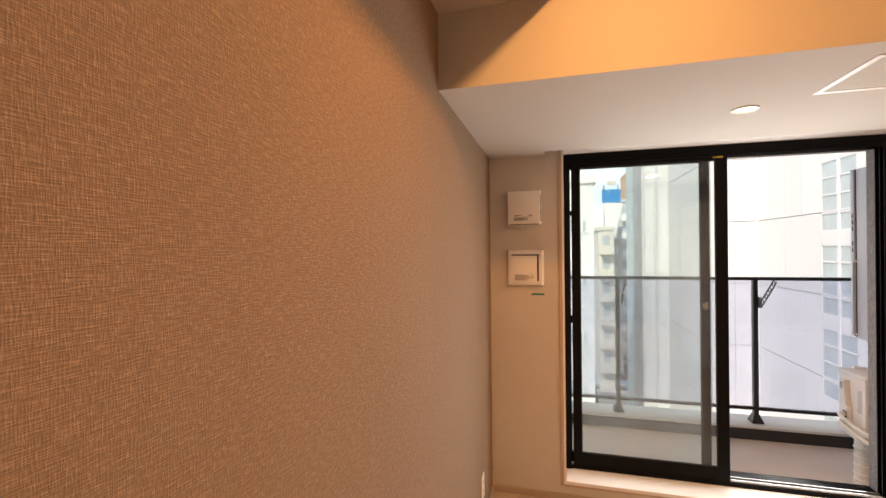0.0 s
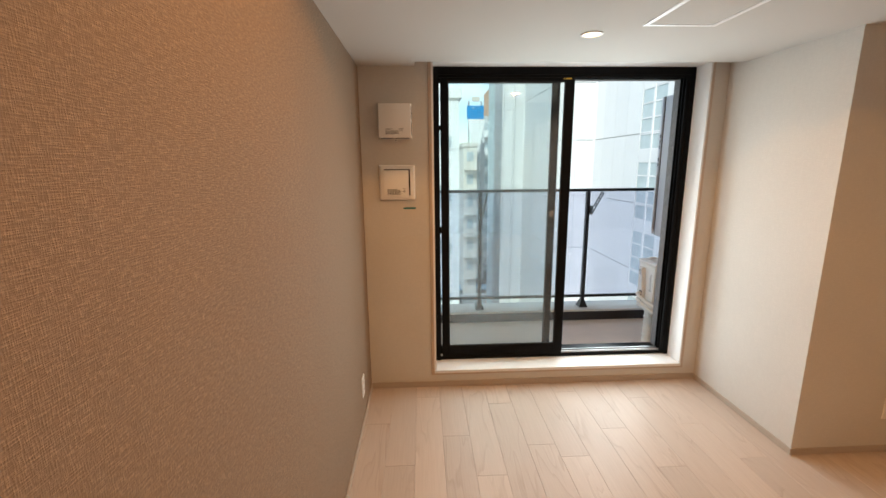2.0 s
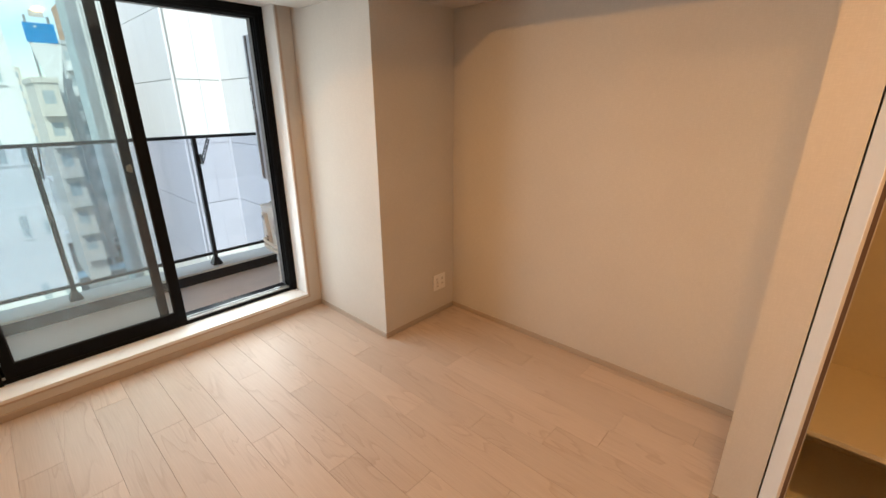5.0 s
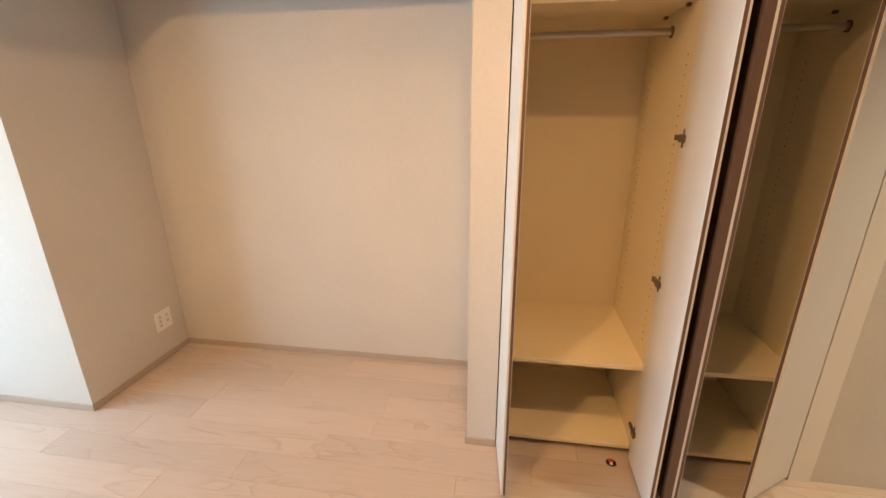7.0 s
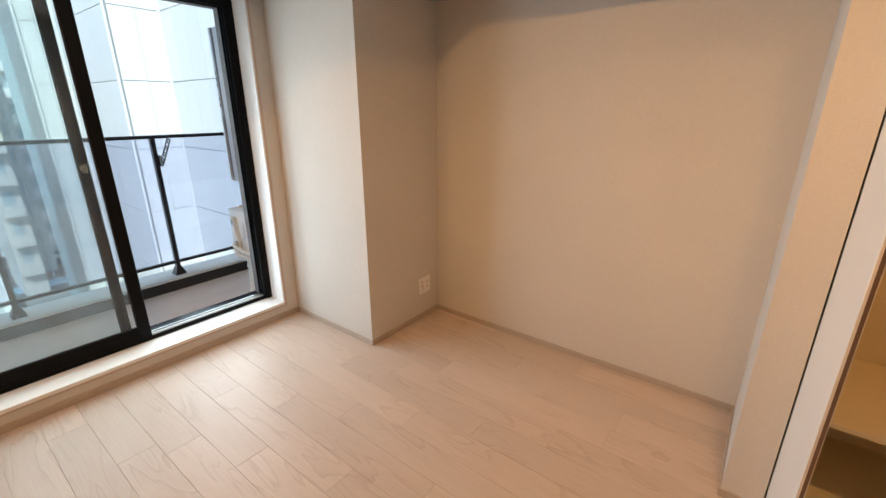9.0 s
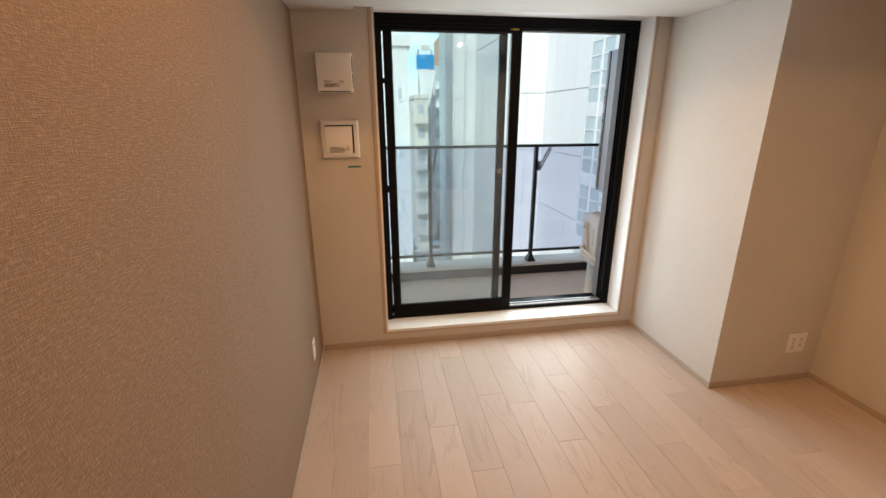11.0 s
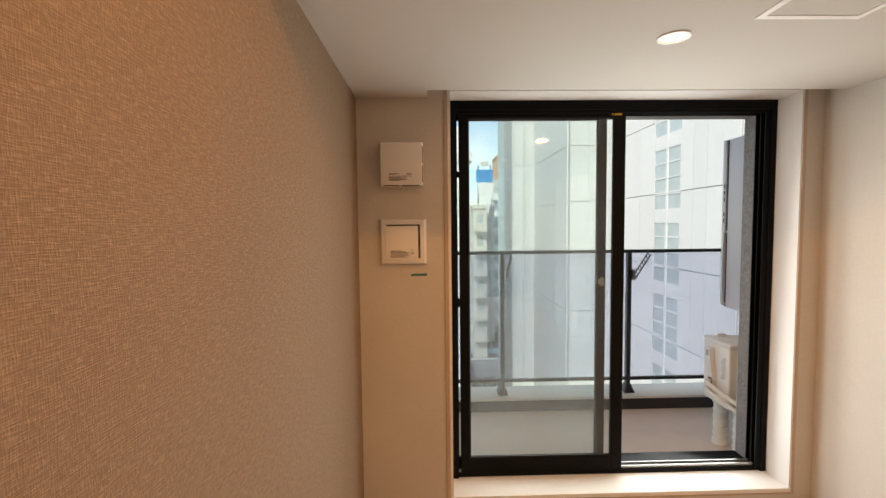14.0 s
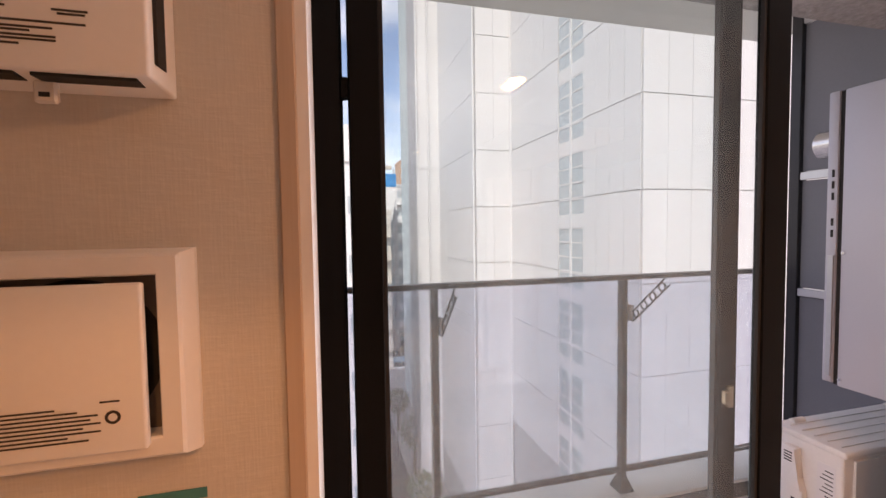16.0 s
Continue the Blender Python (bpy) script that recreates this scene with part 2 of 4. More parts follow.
SILLWHITE = material("white_reveal", (0.82, 0.80, 0.78), 0.45, 0.03, 5, 0.02, 90, 0.04)
BLACK = material("black_aluminium", (0.0025, 0.0025, 0.003), 0.55, 0.2, 9, 0.1, 300, 0.0, 0.0, (1, 1, 1), 0.0, 0.14)
SEAL = material("black_rubber", (0.015, 0.015, 0.015), 0.8)
DARKMETAL = material("dark_bronze_aluminium", (0.035, 0.034, 0.036), 0.4, 0.15, 9, 0.1, 250, 0.05, 0.4)
STEEL = material("satin_steel", (0.55, 0.55, 0.55), 0.35, 0.08, 12, 0.06, 200, 0.05, 0.9)
CHROME = material("bright_metal", (0.75, 0.74, 0.72), 0.22, 0.05, 12, 0.04, 200, 0.02, 1.0)
PLASTIC = material("white_plastic", (0.84, 0.82, 0.79), 0.42, 0.02, 6, 0.02, 150, 0.02)
PLASTIC2 = material("off_white_plastic", (0.74, 0.71, 0.67), 0.45, 0.03, 6, 0.03, 150, 0.02)
PRINT = material("grey_print", (0.05, 0.042, 0.036), 0.7)
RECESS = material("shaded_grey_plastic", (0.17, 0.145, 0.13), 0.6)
RIM = material("bright_white_rim", (0.90, 0.89, 0.88), 0.4, 0.02, 6, 0.02, 150, 0.02)
SLOT = material("dark_slot", (0.02, 0.018, 0.016), 0.8)
LAMINATE = material("cream_laminate", (0.84, 0.74, 0.52), 0.5, 0.03, 4, 0.03, 60, 0.04)
DOORWHITE = material("white_door_laminate", (0.80, 0.77, 0.73), 0.4, 0.03, 3, 0.02, 90, 0.03)
EDGE = material("brown_door_edge", (0.15, 0.095, 0.07), 0.5, 0.08, 20, 0.05, 150, 0.03)
GLASS = clear("window_glass", (0.925, 0.955, 0.95), 0.0, 0.006)
RAILGLASS = clear("rail_glass", (0.84, 0.85, 0.92), 0.02, 0.04)
CONCRETE = material("balcony_floor_sheet", (0.76, 0.65, 0.55), 0.75, 0.12, 5, 0.08, 220, 0.25)
COPING = material("painted_concrete", (0.74, 0.74, 0.71), 0.7, 0.08, 4, 0.06, 90, 0.2)
FASCIA = material("dark_fascia", (0.03, 0.03, 0.032), 0.7, 0.15, 6, 0.08, 100, 0.2)
STUCCO = material("grey_sprayed_wall", (0.25, 0.245, 0.245), 0.8, 0.25, 18, 0.45, 70, 1.0, 0.0, (1, 1, 1), 0, 0.4, 0.012)
HEATER = material("grey_painted_steel", (0.50, 0.50, 0.54), 0.4, 0.05, 4, 0.03, 200, 0.05, 0.2)
PARTITION = material("grey_partition_board", (0.20, 0.20, 0.22), 0.6, 0.06, 4, 0.05, 100, 0.08)
UNIT = material("ivory_unit_plastic", (0.85, 0.83, 0.78), 0.45, 0.05, 6, 0.04, 120, 0.05)
RIBBED = material("ivory_ribbed_tube", (0.84, 0.81, 0.74), 0.5, 0.06, 12, 0.04, 120, 0.05)
TAPE = material("green_blue_tape", (0.05, 0.22, 0.22), 0.6, 0.05, 60, 0.05, 300, 0.1)
YELLOW = material("yellow_sticker", (0.75, 0.50, 0.04), 0.5)
RED = material("red_print", (0.55, 0.03, 0.02), 0.5)
BRASS = material("dark_hinge_steel", (0.22, 0.17, 0.12), 0.35, 0.1, 60, 0.1, 300, 0.05, 0.9)
LIT = glow("lamp_glow", (1.0, 0.60, 0.30), 4.0)
PANEL = material("white_facade_panel", (0.67, 0.67, 0.665), 0.6, 0.05, 0.4, 0.04, 14, 0.05, 0, (1, 1, 0.15), 0.02)
FACADE2 = material("cream_facade", (0.70, 0.66, 0.58), 0.7, 0.08, 0.3, 0.05, 6, 0.1)
FACADE1 = material("white_render", (0.80, 0.80, 0.78), 0.7, 0.05, 0.3, 0.04, 6, 0.1)
TEALWALL = material("green_grey_facade", (0.50, 0.57, 0.57), 0.6, 0.08, 0.3, 0.05, 6, 0.1)
RED2 = material("brown_red_front", (0.30, 0.14, 0.11), 0.6)
INDIGO = material("indigo_sign", (0.10, 0.12, 0.40), 0.5)
LANE = material("blue_lane_paint", (0.25, 0.42, 0.52), 0.7)
CARGREY = material("dark_car_paint", (0.10, 0.11, 0.13), 0.3)
FACADE3 = material("grey_facade", (0.58, 0.58, 0.57), 0.7, 0.08, 0.3, 0.05, 6, 0.1)
FACADE4 = material("orange_facade", (0.62, 0.40, 0.26), 0.7, 0.08, 0.3, 0.05, 6, 0.1)
GREYJOINT = material("facade_joint", (0.42, 0.42, 0.42), 0.8)
DULLGLASS = material("facade_window_glass", (0.46, 0.52, 0.53), 0.2, 0.2, 1.5, 0.05, 8, 0.0)
BLUE = material("blue_billboard", (0.03, 0.28, 0.62), 0.5, 0.04, 1, 0.02, 8, 0.0)
ASPHALT = material("asphalt", (0.055, 0.057, 0.06), 0.85, 0.2, 0.15, 0.15, 8, 0.3)
PAVING = material("pavement_concrete", (0.34, 0.33, 0.31), 0.8, 0.12, 0.3, 0.1, 6, 0.2)
ROADPAINT = material("road_paint", (0.75, 0.75, 0.72), 0.6)
CARWHITE = material("white_car_paint", (0.78, 0.78, 0.78), 0.25)
LEAF = material("foliage", (0.05, 0.085, 0.03), 0.6, 0.3, 2, 0.3, 20, 0.3)
BARK = material("bark", (0.11, 0.08, 0.06), 0.9)

# ---- mesh helpers ----


def box(bm, x0, x1, y0, y1, z0, z1):
    v = [bm.verts.new((x, y, z)) for z in (z0, z1) for y in (y0, y1) for x in (x0, x1)]
    for f in ((0, 2, 3, 1), (4, 5, 7, 6), (0, 1, 5, 4), (2, 6, 7, 3), (0, 4, 6, 2), (1, 3, 7, 5)):
        bm.faces.new([v[i] for i in f])
    return bm


def boxes(*rows):
    bm = bmesh.new()
    for r in rows:
        box(bm, *r)
    return bm


def soft(bm, width=0.003, segments=2):
    bmesh.ops.bevel(bm, geom=bm.edges[:], offset=width, segments=segments, affect="EDGES", profile=0.5, clamp_overlap=True)
    return bm


def rod(bm, a, b, r0, r1=None, n=16):
    r1 = r0 if r1 is None else r1
    a, b = Vector(a), Vector(b)
    side = (b - a).orthogonal().normalized()
    up = (b - a).normalized().cross(side)
    rings = [[bm.verts.new(p + r * (math.cos(2 * math.pi * i / n) * side + math.sin(2 * math.pi * i / n) * up)) for i in range(n)]
             for p, r in ((a, r0), (b, r1))]
    for i in range(n):
        bm.faces.new((rings[0][i], rings[0][(i + 1) % n], rings[1][(i + 1) % n], rings[1][i]))
    bm.faces.new(rings[0][::-1])
    bm.faces.new(rings[1])
    return bm


def turned(bm, centre, profile, n=24):
    """A body of revolution about a vertical axis, from rows of radius and height."""
    cx, cy, cz = centre
    rings = [[bm.verts.new((cx + r * math.cos(2 * math.pi * i / n), cy + r * math.sin(2 * math.pi * i / n), cz + h)) for i in range(n)]
             for r, h in profile]
    for lo, hi in zip(rings, rings[1:]):
        for i in range(n):
            bm.faces.new((lo[i], lo[(i + 1) % n], hi[(i + 1) % n], hi[i]))
    bm.faces.new(rings[0][::-1])
    bm.faces.new(rings[-1])
    return bm


def tube(bm, points, r, n=10):
    points = [Vector(p) for p in points]
    rings = []
    for k, p in enumerate(points):
        d = (points[min(k + 1, len(points) - 1)] - points[max(k - 1, 0)]).normalized()
        side = d.cross(Vector((0.3, 0.2, 1))).normalized()
        up = side.cross(d)
        rings.append([bm.verts.new(p + r * (math.cos(2 * math.pi * i / n) * side + math.sin(2 * math.pi * i / n) * up)) for i in range(n)])
    for lo, hi in zip(rings, rings[1:]):
        for i in range(n):
            bm.faces.new((lo[i], lo[(i + 1) % n], hi[(i + 1) % n], hi[i]))
    bm.faces.new(rings[0][::-1])
    bm.faces.new(rings[-1])
    return bm


def extrude(bm, outline, axis, a, b):
    """A prism: an outline in the two other axes, drawn out along x, y or z from a to b."""
    put = {"x": lambda u, v, w: (w, u, v), "y": lambda u, v, w: (u, w, v), "z": lambda u, v, w: (u, v, w)}[axis]
    lo = [bm.verts.new(put(u, v, a)) for u, v in outline]
    hi = [bm.verts.new(put(u, v, b)) for u, v in outline]
    k = len(outline)
    bm.faces.new(lo[::-1])
    bm.faces.new(hi)
    for i in range(k):
        bm.faces.new((lo[i], lo[(i + 1) % k], hi[(i + 1) % k], hi[i]))
    return bm


def finish(bm, name, mat, smooth=False):
    bmesh.ops.recalc_face_normals(bm, faces=bm.faces[:])
    me = bpy.data.meshes.new(name)
    bm.to_mesh(me)
    bm.free()
    me.materials.append(mat)
    if smooth:
        for p in me.polygons:
            p.use_smooth = True
        me.set_sharp_from_angle(angle=radians(35))
    return me


def structure(name, bm, mat, label="", category=""):
    return tagged(new(name, finish(bm, name, mat)), label, category, "", "structure")


def thing(name, label, category, at=(0, 0, 0), group="", kind=""):
    ob = new(name)
    ob.empty_display_size = 0.05
    ob.location = at
    return tagged(ob, label, category, group, kind)


def part(name, bm, mat, parent, label="", smooth=False):
    ob = new(name, finish(bm, name, mat, smooth))
    ob.parent = parent
    at = Vector((0, 0, 0))
    up = parent
    while up:
        at += up.location
        up = up.parent
    ob.data.transform(Matrix.Translation(-at))
    return tagged(ob, label)


def solid(name, bm, mat, label, category, group="", smooth=False):
    return tagged(new(name, finish(bm, name, mat, smooth)), label, category, group)


# ---- the room: walls, ceilings, floor ----
SOFFIT, TOP = 2.005, 2.50
XR, YS = 2.847, -3.2
YW, YF = 2.66, 2.80           # inner face of the window wall, face of the window frame
COLX, COLY = 2.192, 1.88
BEAM = 1.503
CLX = 2.254                   # closet front

structure("wall_west", boxes((-0.15, 0.0, YS, 2.98, -0.1, 2.7)), ACCENT, "brown-beige accent wall in woven-look wallpaper", "wall")
structure("wall_north", boxes((0.0, 0.418, YW, 2.98, -0.1, 2.7), (2.088, 3.2, YW, 2.98, -0.1, 2.7), (0.418, 2.088, YW, 2.98, 2.045, 2.7),
                              (0.418, 2.088, YW, 2.98, -0.1, 0.095)), WALLPAPER, "white papered wall round the balcony window", "wall")
structure("wall_column", boxes((COLX, 3.05, COLY, YW - 0.001, 0.0, 2.7)), WALLPAPER, "white papered column beside the window", "wall")
structure("wall_east", boxes((XR, 3.05, YS, COLY - 0.001, -0.1, 2.7)), WALLPAPER, "white papered wall of the nook", "wall")
structure("wall_closet", boxes((CLX, XR, -0.095, 0.030, 0.0, 2.7)), WALLPAPER, "white papered wall end beside the closet", "wall")
structure("wall_over_closet", boxes((CLX, XR, -0.096, YS, 2.03, 2.7)), WALLPAPER, "white papered wall over the closet", "wall")
structure("wall_beside_closet", boxes((CLX, XR, -1.33, YS, 0.0, 2.029)), WALLPAPER, "white papered wall past the closet", "wall")
# unseen wall closing the room; dark paper chosen to lessen bounced daylight
structure("wall_south", boxes((-0.15, 3.05, YS - 0.15, YS, -0.1, 2.7)), ACCENT, "unseen closing wall behind, kept dark to cut bounced light", "wall")
structure("ceiling", boxes((-0.15, 3.05, YS, 2.8, TOP, TOP + 0.2)), CEILING, "white papered ceiling", "ceiling")
structure("ceiling_beam", boxes((0.0, COLX, BEAM, 2.55, SOFFIT, TOP), (0.0, 0.327, 2.55, YW, SOFFIT, TOP), (0.327, COLX, 2.55, YW, 2.10, TOP)), CEILING,
          "white papered dropped beam over the window", "ceiling")
structure("ceiling_border", boxes((0.0, 0.387, YS, BEAM, 2.265, TOP)), CEILING, "lowered strip of ceiling along the wall", "ceiling")
structure("ceiling_nook", boxes((COLX, XR, 0.030, COLY, SOFFIT, TOP)), CEILING, "lowered ceiling over the nook", "ceiling")
structure("floor_screed", boxes((-0.15, 3.05, YS, YW, -0.1, -0.012)), JOINT, "dark ground under the floor boards", "floor")

for name, rows in {
    "baseboard": ((0.0, 0.007, YS, YW, 0, 0.035),),
    "baseboard_north": ((0.007, COLX - 0.007, YW - 0.009, YW, 0, 0.04),),
    "baseboard_column": ((COLX - 0.007, COLX, COLY - 0.007, YW - 0.009, 0, 0.035), (COLX, XR - 0.007, COLY - 0.007, COLY, 0, 0.035)),
    "baseboard_nook": ((XR - 0.007, XR, 0.037, COLY, 0, 0.035), (CLX, XR, 0.030, 0.037, 0, 0.035), (CLX - 0.007, CLX, -0.095, 0.037, 0, 0.035)),
}.items():
    structure(name, soft(boxes(*rows), 0.0015, 1), BASE, "low beige baseboard", "baseboard")

# ---- balcony window ----
FX0, FX1, FZ0, FZ1 = 0.43, 2.079, 0.115, 2.033
w = thing("window_1", "black aluminium sliding balcony window, right half open", "window", (1.25, YF, 0.1), "", "structure")
fr = part("window_frame", boxes((FX0, FX0 + 0.035, YF, YF + 0.075, FZ0, FZ1), (FX1 - 0.03, FX1, YF, YF + 0.075, FZ0, FZ1), (FX0 + 0.035, FX1 - 0.03, YF, YF + 0.075, FZ1 - 0.045, FZ1),
                                (FX0 + 0.035, FX1 - 0.03, YF + 0.012, YF + 0.075, FZ0, FZ0 + 0.022)), BLACK, w)
part("jamb_track", boxes(*[(FX1 - 0.055, FX1 - 0.03, YF + y, YF + y + 0.005, FZ0 + 0.022, FZ1 - 0.045) for y in (0.004, 0.036, 0.068)]), BLACK, w)
part("head_track", boxes(*[(FX0 + 0.035, FX1 - 0.055, YF + y, YF + y + 0.005, FZ1 - 0.062, FZ1 - 0.045) for y in (0.004, 0.036, 0.068)]), BLACK, w)
part("sill_track", boxes(*[(FX0 + 0.035, FX1 - 0.055, YF + y, YF + y + 0.005, FZ0 + 0.022, FZ0 + 0.036) for y in (0.02, 0.052)]), STEEL, w, "metal slide rail")


def sash(name, x0, x1, y, left, right, top, bottom, label):
    z0, z1 = FZ0 + 0.024, FZ1 - 0.047
    s = part(name, soft(boxes((x0, x0 + left, y, y + 0.024, z0, z1), (x1 - right, x1, y, y + 0.024, z0, z1), (x0 + left, x1 - right, y, y + 0.024, z1 - top, z1),
                              (x0 + left, x1 - right, y, y + 0.024, z0, z0 + bottom)), 0.002, 1), BLACK, w, label)
    pane = part("pane", boxes((x0 + left - 0.004, x1 - right + 0.004, y + 0.012, y + 0.016, z0 + bottom - 0.004, z1 - top + 0.004)), GLASS, s)
    pane.visible_shadow = False
    part("glazing_bead", boxes((x0 + left, x0 + left + 0.006, y + 0.004, y + 0.012, z0 + bottom, z1 - top), (x1 - right - 0.006, x1 - right, y + 0.004, y + 0.012, z0 + bottom, z1 - top),
                               (x0 + left + 0.006, x1 - right - 0.006, y + 0.004, y + 0.012, z1 - top - 0.006, z1 - top),
                               (x0 + left + 0.006, x1 - right - 0.006, y + 0.004, y + 0.012, z0 + bottom, z0 + bottom + 0.006)), SEAL, s)
    return s


inner = sash("sash", 0.478, 1.317, YF + 0.010, 0.046, 0.058, 0.035, 0.075, "inner sliding sash")
outer = sash("sash", 0.425, 1.236, YF + 0.043, 0.040, 0.045, 0.035, 0.06, "outer sliding sash slid behind the other")
part("sash_lock", soft(boxes((1.207, 1.223, YF + 0.036, YF + 0.043, 1.100, 1.145), (1.196, 1.207, YF + 0.030, YF + 0.042, 1.110, 1.137)), 0.002, 1), BRASS, outer, "small metal crescent lock")
part("latch_plate", soft(boxes((2.043, 2.0495, YF + 0.044, YF + 0.064, 1.095, 1.15)), 0.001, 1), STEEL, fr, "small metal latch plate")
part("sticker", boxes((1.245, 1.295, YF + 0.0085, YF + 0.010, 1.962, 1.976)), YELLOW, inner, "small yellow sticker")
part("sticker_print", boxes((1.25, 1.258, YF + 0.008, YF + 0.0085, 1.964, 1.974)), SLOT, inner)
part("finger_pull", soft(boxes((0.448, 0.478, YF + 0.012, YF + 0.03, 1.005, 1.05), (0.466, 0.478, YF + 0.012, YF + 0.03, 1.66, 1.69)), 0.002, 1), BLACK, inner)

# casing and reveal boards round the window
trim = thing("trim", "pale wooden casing and white boards round the window", "trim", (1.25, YW, 0.1), "", "structure")
for nm, r in (("casing_left", (0.398, 0.418, YW - 0.006, YW + 0.002, 0.083, 2.10)), ("casing_right", (2.088, 2.104, YW - 0.006, YW + 0.002, 0.083, 2.10)),
              ("casing_bottom", (0.418, 2.088, YW - 0.006, YW + 0.002, 0.083, 0.095))):
    part(nm, soft(boxes(r), 0.002, 1), CASING, trim)
part("reveal_left", boxes((0.418, 0.43, YW - 0.004, YF, 0.095, 2.033)), SILLWHITE, trim)
part("reveal_right", boxes((2.079, 2.088, YW - 0.004, YF, 0.095, 2.033)), SILLWHITE, trim)
part("reveal_top", boxes((0.418, 2.088, YW - 0.004, YF, 2.033, 2.045)), SILLWHITE, trim)
part("window_sill", soft(boxes((0.418, 2.088, YW - 0.008, YF + 0.012, 0.095, 0.115)), 0.002, 1), SILLWHITE, trim, "white sill board")

# ---- things in the room ----


def frustum(bm, x0, x1, z0, z1, y0, y1, grow):
    """A block on the wall whose sides spread towards the wall."""
    rings = [[bm.verts.new(p) for p in ((x0 - g, y, z0 - g), (x1 + g, y, z0 - g), (x1 + g, y, z1 + g), (x0 - g, y, z1 + g))] for g, y in ((0, y0), (grow, y1))]
    bm.faces.new(rings[0])
    bm.faces.new(rings[1][::-1])
    for i in range(4):
        j = (i + 1) % 4
        bm.faces.new((rings[0][i], rings[1][i], rings[1][j], rings[0][j]))
    return bm


def vent_upper():
    x0, x1, z0, z1, y0 = 0.113, 0.298, 1.606, 1.796, 2.608
    v = thing("wall_vent", "white square ventilation cover with small printed label", "vent", (0.206, YW, 1.70))
    part("cover", soft(frustum(bmesh.new(), x0, x1, z0, z1, y0, YW, 0.006), 0.003, 3), PLASTIC, v, smooth=True)
    for a, b in ((z0 + 0.014, z0 + 0.088), (z0 + 0.100, z1 - 0.016)):
        part("side_slot", boxes((x1 + 0.0005, x1 + 0.0042, 2.618, 2.638, a, b)), SLOT, v, "dark air slot")
    for a, b in ((x0 + 0.012, x0 + 0.082), (x0 + 0.094, x1 - 0.012)):
        part("bottom_slot", boxes((a, b, 2.614, 2.632, z0 - 0.0036, z0 - 0.0005)), SLOT, v, "dark air slot")
    part("pull_tab", soft(boxes((0.199, 0.217, 2.630, 2.637, z0 - 0.022, z0 - 0.002)), 0.002, 1), PLASTIC2, v, "small pull tab under the cover")
    part("tab_hole", boxes((0.204, 0.212, 2.6290, 2.630, z0 - 0.017, z0 - 0.013)), SLOT, v)
    rows = ((0.150, 0.196, 1.656), (0.228, 0.254, 1.656), (0.232, 0.252, 1.653), (0.150, 0.180, 1.653), (0.150, 0.252, 1.645), (0.150, 0.228, 1.640), (0.150, 0.212, 1.637),
            (0.150, 0.230, 1.633), (0.150, 0.230, 1.630), (0.150, 0.204, 1.626))
    for a, b, z in rows:
        part("print_line", boxes((a, b, y0 - 0.0005, y0, z - 0.0010, z + 0.0008)), PRINT, v)
    return v


